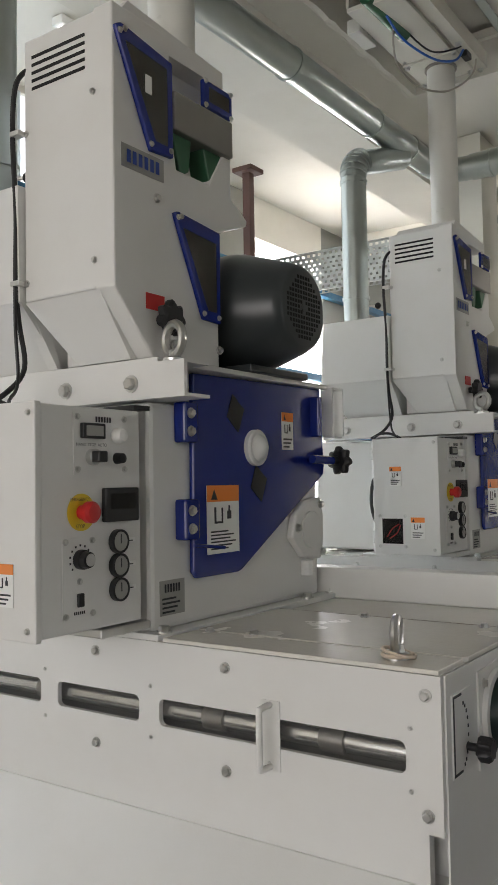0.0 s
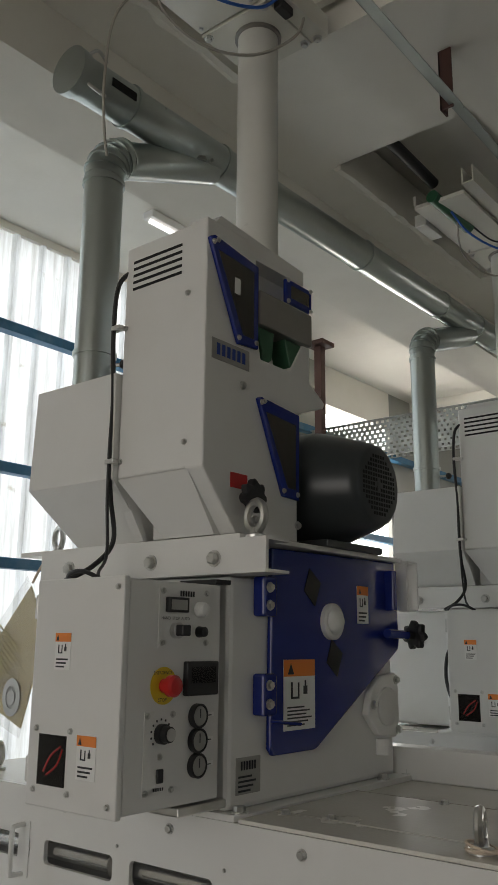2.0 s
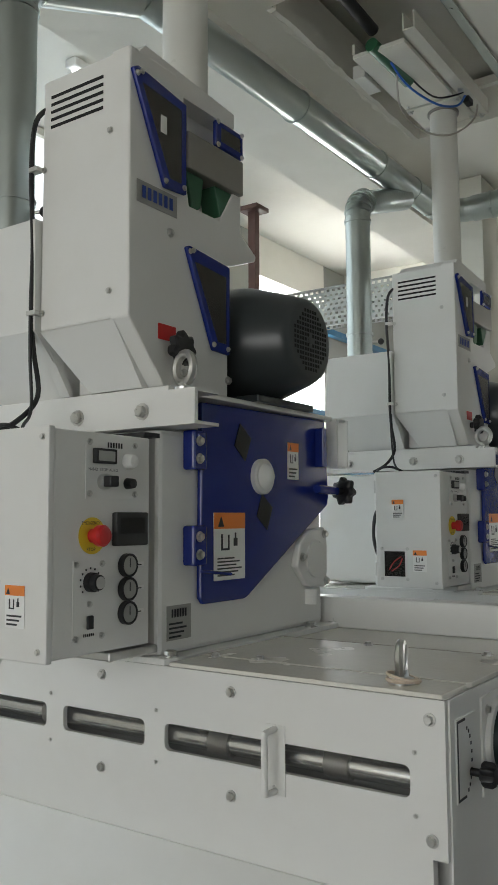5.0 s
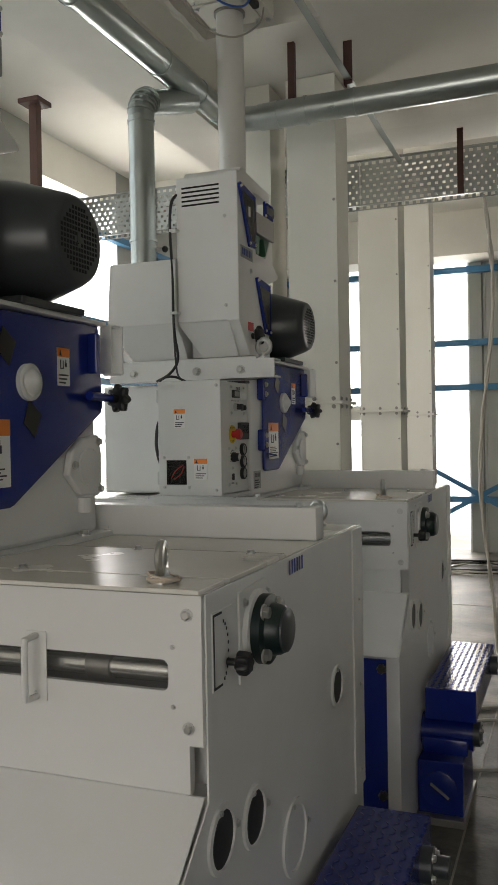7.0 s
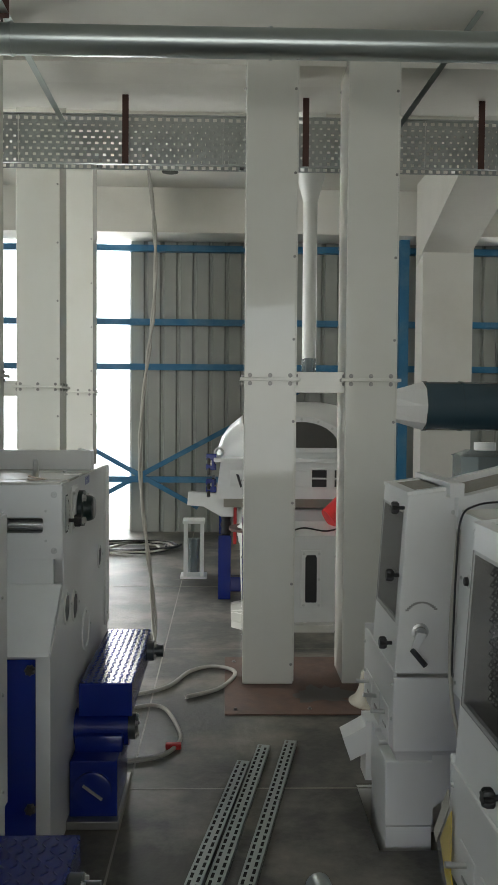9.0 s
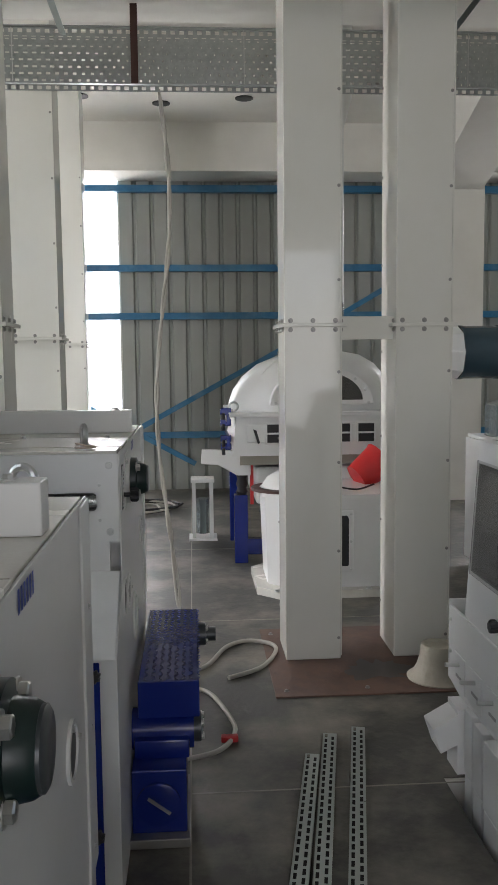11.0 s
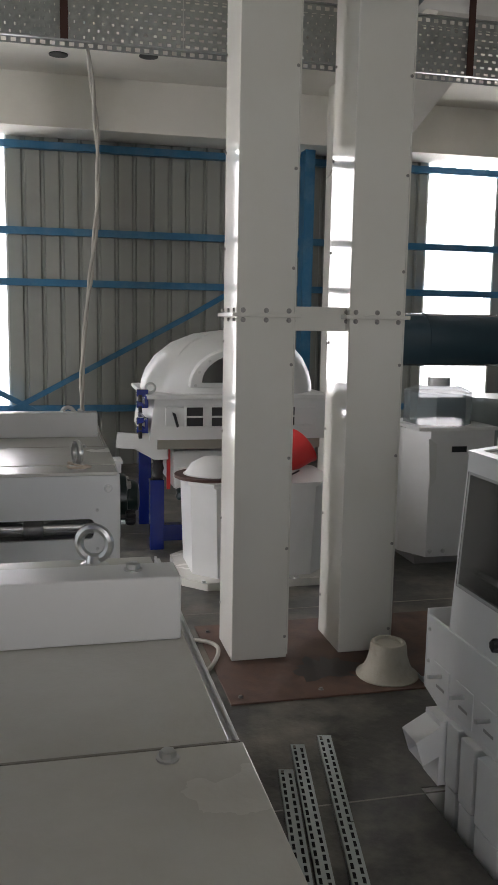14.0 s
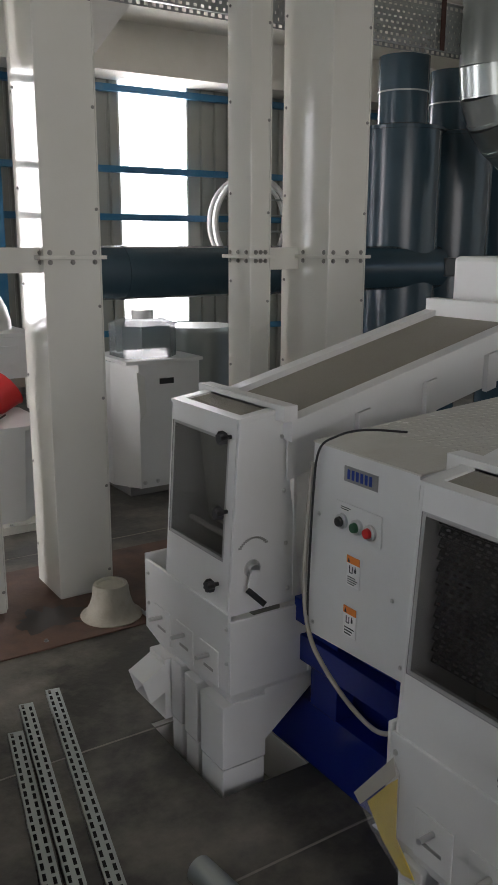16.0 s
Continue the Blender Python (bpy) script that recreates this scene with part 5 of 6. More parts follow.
o = thing("cable_coil", (-0.85, 9.3, 0), "loose dark cable coil on the floor", "cable")
rng = random.Random(4)
for k in range(4):
    part("turn", sweep([(-0.95 + (0.3 + 0.06 * k) * math.cos(a * 0.7) + rng.uniform(-0.05, 0.05), 9.4 + 0.35 * math.sin(a * 0.7) + rng.uniform(-0.05, 0.05), 0.015 + 0.012 * k) for a in range(10)], 0.012, 6), CABLE_BLACK if k % 2 else CABLE, o, smooth=True)

# ---------------------------------------------------------------- slotted channels on the floor
def channel_length(p0, p1, w=0.053, h=0.02):
    p0, p1 = Vector(p0), Vector(p1)
    d = (p1 - p0)
    n = d.length
    d.normalize()
    s = Vector((d.y, -d.x, 0))
    m = thing("slotted_channel", tuple(p0), "perforated galvanised channel lying on the floor", "steel channel", "channels on the floor")
    part("web_side", loft([[p0, p0 + s * 0.002, p0 + s * 0.002 + Z * h, p0 + Z * h], [p1, p1 + s * 0.002, p1 + s * 0.002 + Z * h, p1 + Z * h]]), GALV, m)
    q0, q1 = p0 + s * w, p1 + s * w
    part("web_side", loft([[q0, q0 + s * 0.002, q0 + s * 0.002 + Z * h, q0 + Z * h], [q1, q1 + s * 0.002, q1 + s * 0.002 + Z * h, q1 + Z * h]]), GALV, m)
    tagged(holed("slotted_web", n, w, p0 + Z * h, d, -s * -1, 0.044, w / 2, 0.03, 0.0105, GALV, m), kind="stuff")
    # Added black sheet: shade under the slotted web, put into colour.
    part("channel_shade", loft([[p0 + Z * 0.004, p0 + s * w + Z * 0.004, p1 + s * w + Z * 0.004, p1 + Z * 0.004], [p0 + Z * 0.005, p0 + s * w + Z * 0.005, p1 + s * w + Z * 0.005, p1 + Z * 0.005]]), HOLE_SHADE, m)


channel_length((-0.297, 1.85, 0), (0.09, 3.85, 0))
channel_length((-0.225, 1.85, 0), (0.186, 4.02, 0))
channel_length((-0.132, 1.85, 0), (0.312, 4.07, 0))
o = thing("dust_cone", (0.835, 4.6, 0.008), "dusty beige fibre funnel standing upside down", "funnel")
part("cone", turned((0.835, 4.6, 0.008), Z, [(0, 0.148), (0.006, 0.15), (0.012, 0.14), (0.03, 0.12), (0.06, 0.104), (0.10, 0.092), (0.15, 0.086), (0.165, 0.08), (0.167, 0.066), (0.155, 0.06), (0.155, 0.0)], 36), FIBRE, o, smooth=True)
o = thing("steel_offcut", (0.98, 4.47, 0.008), "short slotted steel strip lying on the plate", "steel strip")
part("strip", merge(box(0.965, 0.995, 4.40, 4.54, 0.008, 0.012), box(0.965, 0.968, 4.40, 4.54, 0.012, 0.03)), GALV, o)
o = thing("pipe_piece", (0.38, 2.6, 0), "short grey pipe lying on the floor", "pipe")
part("tube", merge(turned((0.33, 2.86, 0.04), Vector((0.12, -1, 0)), [(0, 0.034), (0, 0.04), (0.8, 0.04), (0.8, 0.034)], 28)), GALV, o, smooth=True)


# ---------------------------------------------------------------- paddy separators
def separator(dy, full):
    m = thing("paddy_separator", (0.95, 3.4 + dy, 0), "white paddy separator with smoked window hood, crank and chutes" if full else "white paddy separator with a smoked mesh window beside the control cabinet", "paddy separator", "separators")
    y0, y1 = 3.19 + dy, 3.60 + dy
    ex = 0.16 if full else 0.02
    def P(x, y, z):
        return (x, y + dy, z)
    # hood shell: leaning front with a window opening
    t = 0.012
    fb, ft, zb, zt = 0.628, 0.668, 0.61, 1.238
    def fx(z):
        return fb + (ft - fb) * (z - zb) / (zt - zb)
    def front(ya, yb, za, zb_):
        return loft([[(fx(za), ya, za), (fx(za), yb, za), (fx(zb_), yb, zb_), (fx(zb_), ya, zb_)], [(fx(za) + t, ya, za), (fx(za) + t, yb, za), (fx(zb_) + t, yb, zb_), (fx(zb_) + t, ya, zb_)]])
    wy0, wy1, wz0, wz1 = y0 + 0.05, y1 - 0.015, 0.79, 1.17
    f = part("front_frame", merge(front(y0 + 0.001, y1 - 0.001, zb, wz0), front(y0 + 0.001, y1 - 0.001, wz1, zt), front(y0 + 0.001, wy0, wz0, wz1), front(wy1, y1 - 0.001, wz0, wz1)), WHITE, m)
    part("window_pane", loft([[(fx(wz0) - 0.003, wy0 - 0.01, wz0 - 0.01), (fx(wz0) - 0.003, wy1 + 0.01, wz0 - 0.01), (fx(wz1) - 0.003, wy1 + 0.01, wz1 + 0.01), (fx(wz1) - 0.003, wy0 - 0.01, wz1 + 0.01)], [(fx(wz0) + 0.001, wy0 - 0.01, wz0 - 0.01), (fx(wz0) + 0.001, wy1 + 0.01, wz0 - 0.01), (fx(wz1) + 0.001, wy1 + 0.01, wz1 + 0.01), (fx(wz1) + 0.001, wy0 - 0.01, wz1 + 0.01)]]), SMOKED, f, "smoked acrylic window")
    sp = [(fb + 0.0, zb), (ft + 0.0, zt), (0.83, 1.258), (0.915, zb)]
    part("side_plate", prism(sp, "y", y0 - t, y0, 0.003), WHITE, m)
    part("side_plate", prism(sp, "y", y1, y1 + t, 0.003), WHITE, m)
    part("hood_back", loft([[(0.83, y0, 1.258), (0.83, y1, 1.258), (0.91, y1, zb), (0.91, y0, zb)], [(0.82, y0, 1.258), (0.82, y1, 1.258), (0.90, y1, zb), (0.90, y0, zb)]]), WHITE, m)
    part("inner_floor", box(0.65, 0.9, y0, y1, 0.612, 0.62), MESH_GREY, m)
    if full:
        part("inner_rod", cyl((0.72, y0 + 0.02, 0.82), (0.72, y1 - 0.02, 0.82), 0.011, 12), STEEL, m, smooth=True)
        part("inner_bracket", box(0.68, 0.76, y0 + 0.10, y0 + 0.108, 0.62, 0.9, 0.003), STEEL, m)
        part("inner_flap", loft([[(0.76, y0 + 0.01, 1.15), (0.76, y1 - 0.01, 1.15), (0.80, y1 - 0.01, 0.8), (0.80, y0 + 0.01, 0.8)], [(0.765, y0 + 0.01, 1.15), (0.765, y1 - 0.01, 1.15), (0.805, y1 - 0.01, 0.8), (0.805, y0 + 0.01, 0.8)]]), DUSTY, m)
    else:
        for k in range(13):
            z = 0.80 + k * 0.029
            tagged(holed("sieve_tray", y1 - y0 - 0.04, 0.022, (0.70, y0 + 0.02, z), Y, Z + X * 0.6, 0.022, 0.011, 0.013, 0.005, BLACK, m), kind="stuff")
    # roof frame with a wire mesh panel
    def roof(xa, xb, ya, yb, up=0.0):
        za, zb2 = zt + (xa - ft) * 0.13 + up, zt + (xb - ft) * 0.13 + up
        return loft([[(xa, ya, za), (xb, ya, zb2), (xb, yb, zb2), (xa, yb, za)], [(xa, ya, za + 0.012), (xb, ya, zb2 + 0.012), (xb, yb, zb2 + 0.012), (xa, yb, za + 0.012)]])
    r = part("roof_frame", merge(roof(ft - 0.004, ft + 0.03, y0 - t, y1 + t), roof(0.80, 0.835, y0 - t, y1 + t), roof(ft + 0.03, 0.80, y0 - t, y0 + 0.03), roof(ft + 0.03, 0.80, y1 - 0.03, y1 + t)), WHITE, m)
    part("roof_mesh", roof(ft + 0.03, 0.80, y0 + 0.03, y1 - 0.03, -0.006), MESH_GREY, r, "grey wire mesh panel")
    for y, z in ((y0 + 0.03, 1.19), (y0 + 0.03, 0.95), (y0 + 0.06, 0.70)):
        knob((fx(z) - 0.002, y, z), NX, 0.02, m)
    part("side_seam", box(0.875, 0.885, y0 - t - 0.004, y0 - t, 0.63, 1.2), WHITE, m)
    for z in (0.66, 0.82, 1.0, 1.18):
        bolt((0.86 - (z - 0.6) * 0.06, y0 - t, z), NY, 0.006, m)
    # crank with scale
    c = part("crank_boss", turned((0.715, y0 - t, 0.76), NY, [(0, 0.03), (0.006, 0.03), (0.008, 0.02), (0.02, 0.018)], 24), STEEL, m, smooth=True)
    part("crank_arm", prism([(0.70, 0.765), (0.735, 0.755), (0.70, 0.69), (0.68, 0.70)], "y", y0 - t - 0.026, y0 - t - 0.018, 0.003), WHITE, c)
    part("crank_grip", cyl((0.685, y0 - t - 0.02, 0.70), (0.72, y0 - t - 0.07, 0.66), 0.010, 12), RUBBER, c, smooth=True)
    part("scale_arc", merge(*[plaque((0.715 + 0.075 * math.cos(radians(a)), y0 - t - 0.001, 0.76 + 0.1 * math.sin(radians(a))), X, Z, 0.012, 0.006) for a in range(50, 135, 6)]), TAG, m)
    # lower box with levers
    part("outlet_side", box(0.622, 1.0, y0 - 0.03, y0 - 0.018, 0.34, 0.6, 0.003), WHITE, m)
    part("outlet_front", box(0.622, 0.634, y0 - 0.017, y1 + ex - 0.001, 0.34, 0.62, 0.003), WHITE, m)
    part("outlet_side", box(0.622, 1.0, y1 + ex, y1 + ex + 0.012, 0.34, 0.64, 0.003), WHITE, m)
    part("outlet_floor", box(0.635, 0.999, y0 - 0.017, y1 + ex - 0.001, 0.342, 0.36), WHITE, m)
    part("box_taper", loft([[(0.624, y0 - 0.028, 0.34), (1.0, y0 - 0.028, 0.34), (1.0, y1 + ex + 0.01, 0.34), (0.624, y1 + ex + 0.01, 0.34)], [(0.645, y0 - 0.005, 0.29), (0.93, y0 - 0.005, 0.29), (0.93, y1 + 0.1, 0.29), (0.645, y1 + 0.1, 0.29)]]), WHITE, m)
    part("box_flap", box(0.93, 1.005, y0 - 0.038, y0 - 0.03, 0.345, 0.57, 0.003), WHITE, m)
    for k in range(3 if full else 2):
        y = y0 + 0.04 + k * 0.17
        o = part("lever_plate", box(0.617, 0.622, y, y + 0.12, 0.34, 0.47, 0.002), WHITE, m)
        part("lever", cyl((0.617, y + 0.06, 0.435), (0.565, y + 0.055, 0.44), 0.008, 10), STEEL, o, smooth=True)
        part("scale_strip", box(0.615, 0.617, y + 0.03, y + 0.09, 0.385, 0.395), TAG, o)
    for y in (y0 - 0.01, y1 + ex - 0.02):
        for z in (0.57, 0.45):
            bolt((0.622, y, z), NX, 0.006, m)
    # chutes to the floor
    for k, (a, b, w) in enumerate(((y0 - 0.02, y0 + 0.13, 0.17), (y0 + 0.17, y0 + 0.26, 0.12), (y0 + 0.30, y0 + 0.38, 0.12))):
        ch = part("chute", box(0.60 + k * 0.01, 0.60 + w, a, b, 0.07, 0.30, 0.004), WHITE, m)
        part("chute_foot", box(0.603 + k * 0.01, 0.597 + w, a + 0.003, b - 0.003, -0.19 if full else 0.0, 0.065, 0.004), WHITE, ch)
    part("chute_slope", prism([(0.765, 0.335), (0.985, 0.335), (0.985, 0.30), (0.765, 0.13)], "y", y0 - 0.02, y0 + 0.13), WHITE, m)
    if full:
        part("side_spout", merge(loft([[(0.60, y1 - 0.02, 0.27), (0.60, y1 + 0.10, 0.27), (0.60, y1 + 0.10, 0.16), (0.60, y1 - 0.02, 0.16)], [(0.51, y1 - 0.02, 0.22), (0.51, y1 + 0.10, 0.22), (0.54, y1 + 0.10, 0.13), (0.54, y1 - 0.02, 0.13)]], False), box(0.6, 0.68, y1 - 0.02, y1 + 0.1, 0.05, 0.29)), WHITE, m)
    # inclined separating deck behind the hood, rising away from the aisle
    def deck(ya, yb, za, zb2, xa=0.83, xb=1.92):
        sl = 0.25
        return loft([[(xa, ya, 1.20 + za), (xa, yb, 1.20 + za), (xa, yb, 1.20 + zb2), (xa, ya, 1.20 + zb2)], [(xb, ya, 1.20 + za + sl * (xb - xa)), (xb, yb, 1.20 + za + sl * (xb - xa)), (xb, yb, 1.20 + zb2 + sl * (xb - xa)), (xb, ya, 1.20 + zb2 + sl * (xb - xa))]])
    part("deck_rim", deck(y0 - 0.06, y0, -0.03, 0.035), WHITE, m)
    part("deck_rim", deck(y1 + 0.0, y1 + 0.06, -0.03, 0.035), WHITE, m)
    part("deck_rim", deck(y1 + 0.07, y1 + 0.11, -0.05, 0.0), WHITE, m)
    part("deck_front_bar", loft([[(0.80, y0 - 0.06, 1.235), (0.85, y0 - 0.06, 1.235), (0.85, y1 + 0.06, 1.235), (0.80, y1 + 0.06, 1.235)], [(0.80, y0 - 0.06, 1.285), (0.85, y0 - 0.06, 1.285), (0.85, y1 + 0.06, 1.285), (0.80, y1 + 0.06, 1.285)]]), WHITE, m)
    part("deck_mesh", deck(y0, y1, -0.01, 0.012), MESH_GREY, m, "grey-brown perforated deck")
    part("deck_side", deck(y0 - 0.04, y0 - 0.03, -0.16, -0.03), WHITE, m)
    for k in range(3):
        x = 1.1 + k * 0.3
        part("deck_rib", loft([[(x, y0 - 0.062, 1.03 + (x - 0.83) * 0.25), (x + 0.05, y0 - 0.062, 1.03 + (x - 0.78) * 0.25), (x + 0.05, y0 - 0.04, 1.03 + (x - 0.78) * 0.25), (x, y0 - 0.04, 1.03 + (x - 0.83) * 0.25)], [(x, y0 - 0.062, 1.165 + (x - 0.83) * 0.25), (x + 0.05, y0 - 0.062, 1.165 + (x - 0.78) * 0.25), (x + 0.05, y0 - 0.04, 1.165 + (x - 0.78) * 0.25), (x, y0 - 0.04, 1.165 + (x - 0.83) * 0.25)]]), WHITE, m)
    part("deck_end_bar", box(1.90, 1.96, y0 - 0.06, y1 + 0.06, 1.42, 1.55, 0.004), WHITE, m)
    part("deck_head", box(2.05, 2.6, y0 - 0.06, y1 + 0.06, 1.3, 1.72, 0.02), WHITE, m)
    part("under_frame", box(1.1, 2.7, y0 + 0.03, y1 - 0.03, 0.0, 1.04, 0.01), WHITE, m)
    # blue floor frame
    if full:
        fr = part("blue_frame", merge(box(0.93, 1.01, y0 - 0.9, y0 + 0.38, 0.0, 0.235, 0.003), box(0.90, 1.0, y0 - 0.78, y0 - 0.02, 0.395, 0.49, 0.003), box(0.88, 0.98, y0 - 0.78, y0 - 0.02, 0.545, 0.63, 0.003), box(0.925, 1.0, y0 - 0.80, y0 - 0.47, 0.236, 0.63, 0.003), box(0.925, 1.0, y0 - 0.2, y0 - 0.06, 0.236, 0.63, 0.003)), BLUE, m, "blue painted welded floor frame")
        part("frame_rail", box(1.02, 2.6, y0 - 0.25, y0 - 0.17, 0.0, 0.16, 0.003), BLUE, fr)
        part("frame_back", box(1.06, 1.07, y0 - 0.9, y0 + 0.1, 0.0, 0.63), BLUE, fr)
    else:
        part("blue_frame", box(0.93, 2.6, y0 - 0.2, y0 - 0.12, 0, 0.16), BLUE, m, "blue painted floor frame")
    return m


separator(0.0, True)
separator(-1.205, False)

cc = thing("separator_cabinet", (0.9, 2.75, 0.0), "white control cabinet with three push buttons above a blue frame", "control cabinet")
cb = part("cabinet_shell", loft([[(0.775, 2.52, 0.64), (1.9, 2.52, 0.64), (1.9, 2.96, 0.62), (0.775, 2.96, 0.62)], [(0.80, 2.54, 1.205), (1.9, 2.54, 1.28), (1.9, 2.975, 1.28), (0.80, 2.975, 1.205)]]), WHITE, cc)
part("cabinet_top", loft([[(0.8, 2.535, 1.2055), (1.9, 2.535, 1.2805), (1.9, 2.98, 1.2805), (0.8, 2.98, 1.2055)], [(0.8, 2.535, 1.21), (1.9, 2.535, 1.285), (1.9, 2.98, 1.285), (0.8, 2.98, 1.21)]]), DUSTY, cc, "dusty top sheet with rows of punched dimples")
dim = []
for i in range(24):
    for j in range(12):
        xx, yy = 1.02 + i * 0.033, 2.57 + j * 0.033 + (0.016 if i % 2 else 0)
        dim.append(turned((xx, yy, 1.21 + (xx - 0.8) * 0.0682), Z, [(0, 0.011), (0.002, 0.007), (0.0022, 0.0)], 6))
tagged(part("dimple_field", merge(*dim), DUSTY, cc), kind="stuff")
NXf = NX
lp = part("logo_plate", plaque((0.7962, 2.83, 1.125), NY, Z, 0.14, 0.045), TAG, cc, "silver plate with blue maker's bars")
bars("logo_bars", (0.7947, 2.815, 1.134), NY, Z, 0.11, 0.028, 6, lp, LOGO_BLUE)
pl = part("button_plate", plaque((0.789, 2.85, 0.975), NY, Z, 0.19, 0.09, 0.002), WHITE, cc)
for y, mt, nm in ((2.82, RUBBER, "selector_switch"), (2.755, GREEN, "green_button"), (2.70, RED, "red_button")):
    q = part(nm, turned((0.787, y, 1.01), NX, [(0, 0.022), (0.01, 0.022), (0.012, 0.018)], 24), STEEL, pl, smooth=True)
    part("button_cap", turned((0.775, y, 1.01), NX, [(0, 0.015), (0.01, 0.013), (0.011, 0.0)], 20), mt, q, smooth=True)
lines("print", (0.787, 2.83, 1.045), NY, Z, 0.05, 0.012, 2, pl)
warning((0.7825, 2.79, 0.83), NY, Z, 0.055, 0.09, cc, 4)
warning((0.776, 2.79, 0.68), NY, Z, 0.055, 0.09, cc, 3)
for y, z in ((2.93, 0.66), (2.93, 1.0), (2.55, 0.68), (2.6, 0.85)):
    bolt((0.7885 - (1.0 - z) * 0.044, y, z), NX, 0.005, cc, "screw")
o = thing("cabinet_cable", (0.77, 2.95, 0.2), "grey and black cables looping down beside the cabinet", "cable")
part("grey_cable", sweep([(0.785, 2.962, 1.15), (0.772, 2.968, 0.95), (0.765, 2.965, 0.75), (0.762, 2.93, 0.62), (0.757, 2.85, 0.55), (0.752, 2.72, 0.49), (0.752, 2.6, 0.47), (0.757, 2.53, 0.52), (0.768, 2.505, 0.63)], 0.007, 10), CABLE, o, smooth=True)
part("black_cable", sweep([(1.0, 2.80, 1.245), (0.9, 2.87, 1.25), (0.82, 2.9, 1.235), (0.785, 2.935, 1.19), (0.775, 2.945, 1.05), (0.768, 2.95, 0.75), (0.765, 2.945, 0.62)], 0.0035, 8), CABLE_BLACK, o, smooth=True)
o = thing("yellow_leaflet", (0.7, 2.5, 0.0), "yellow leaflet in a clear zip bag tucked beside the separator", "leaflet")
part("leaflet", prism([(2.478, 0.385), (2.40, 0.485), (2.376, 0.51), (2.372, 0.35), (2.302, 0.275), (2.345, 0.262), (2.42, 0.315)], "x", 0.612, 0.6145), YELLOW, o)
part("clear_bag", prism([(2.522, 0.385), (2.388, 0.56), (2.365, 0.53), (2.365, 0.35), (2.295, 0.268), (2.345, 0.252), (2.45, 0.315)], "x", 0.609, 0.6105), POLY, o)
part("bag_strip", prism([(2.525, 0.385), (2.388, 0.565), (2.376, 0.52), (2.50, 0.365)], "x", 0.6065, 0.6085), CABLE, o, "grey zip strip of the bag")

# ---------------------------------------------------------------- destoner and its neighbours
ds = thing("destoner", (0.6, 7.4, 0), "white destoner with rounded ribbed hood on a blue frame", "destoner")
cx, cy = 0.62, 7.45
rings = []
for z, s in ((1.13, 1.0), (1.2, 0.995), (1.3, 0.95), (1.4, 0.86), (1.5, 0.7), (1.57, 0.48), (1.6, 0.2)):
    rings.append([(cx + 0.66 * s * math.copysign(abs(math.cos(a)) ** 0.8, math.cos(a)) + (1 - s) * 0.12, cy + 0.55 * s * math.copysign(abs(math.sin(a)) ** 0.8, math.sin(a)), z) for a in [2 * math.pi * k / 40 for k in range(40)]])
part("dome_hood", loft(rings), WHITE, ds, smooth=True)
def arch(cx0, half, z0, rise, n=18):
    return [(cx0 + half * math.cos(math.pi * k / n), z0 + rise * math.sin(math.pi * k / n)) for k in range(n + 1)]


ar = part("arch_frame", prism(arch(0.63, 0.385, 1.20, 0.285), "y", 6.885, 7.3, 0.006), WHITE, ds, "white arched dormer on the hood")
part("arch_pane", prism(arch(0.63, 0.30, 1.235, 0.205), "y", 6.878, 6.8845), SMOKED, ar, "dark arched window")
part("pane_backing", prism(arch(0.63, 0.30, 1.235, 0.205), "y", 6.8846, 6.8849), GREY_STEEL, ar)
for k in range(9):
    bolt((0.63 + 0.345 * math.cos(math.pi * k / 8), 6.885, 1.215 + 0.245 * math.sin(math.pi * k / 8)), NY, 0.008, ar)
pts = [(cx + 0.66 * q * math.cos(3.85) + (1 - q) * 0.12 - 0.012, cy + 0.55 * q * math.sin(3.85) - 0.012, z) for z, q in ((1.14, 1.0), (1.2, 0.995), (1.3, 0.95), (1.4, 0.86), (1.5, 0.7), (1.57, 0.48))]
part("hood_seam", sweep(pts, 0.012, 6, 4), WHITE, ds, smooth=True)
eye_bolt((-0.02, 7.0, 1.14), ds, 0.032, 0.009, (0, 1, 0), "lifting_eye")
part("hood_skirt", loft([[(-0.04, 6.88, 0.83), (1.28, 6.88, 0.83), (1.28, 8.0, 0.83), (-0.04, 8.0, 0.83)], [(0.0, 6.9, 1.14), (1.26, 6.9, 1.14), (1.26, 8.0, 1.14), (0.0, 8.0, 1.14)]]), WHITE, ds)
part("skirt_band", box(-0.06, 1.3, 6.86, 8.02, 1.12, 1.15, 0.004), WHITE, ds)
part("skirt_recess", box(0.07, 1.18, 6.872, 6.885, 0.93, 1.06, 0.004), WHITE, ds)
for x in (0.205, 0.385, 0.70, 0.88):
    w = part("hatch_frame", box(x, x + 0.145, 6.862, 6.873, 0.915, 1.075, 0.004), WHITE, ds)
    for z in (0.928, 1.002):
        part("hatch_pane", box(x + 0.014, x + 0.131, 6.858, 6.8625, z, z + 0.06, 0.002), RUBBER, w, "dark hatch pane")
    for q in (0.02, 0.125):
        bolt((x + q, 6.862, 0.995), NY, 0.006, w)
part("hatch_lever", prism([(0.115, 1.03), (0.14, 1.02), (0.165, 0.93), (0.15, 0.92)], "y", 6.85, 6.866, 0.003), RUBBER, ds)
for z in (1.06, 0.90):
    cp = part("clamp_rail", box(-0.075, -0.052, 6.87, 7.35, z, z + 0.08, 0.003), BLUE, ds, "blue clamp rail")
    for y in (6.9, 7.08, 7.26):
        bolt((-0.075, y, z + 0.04), NX, 0.012, cp)
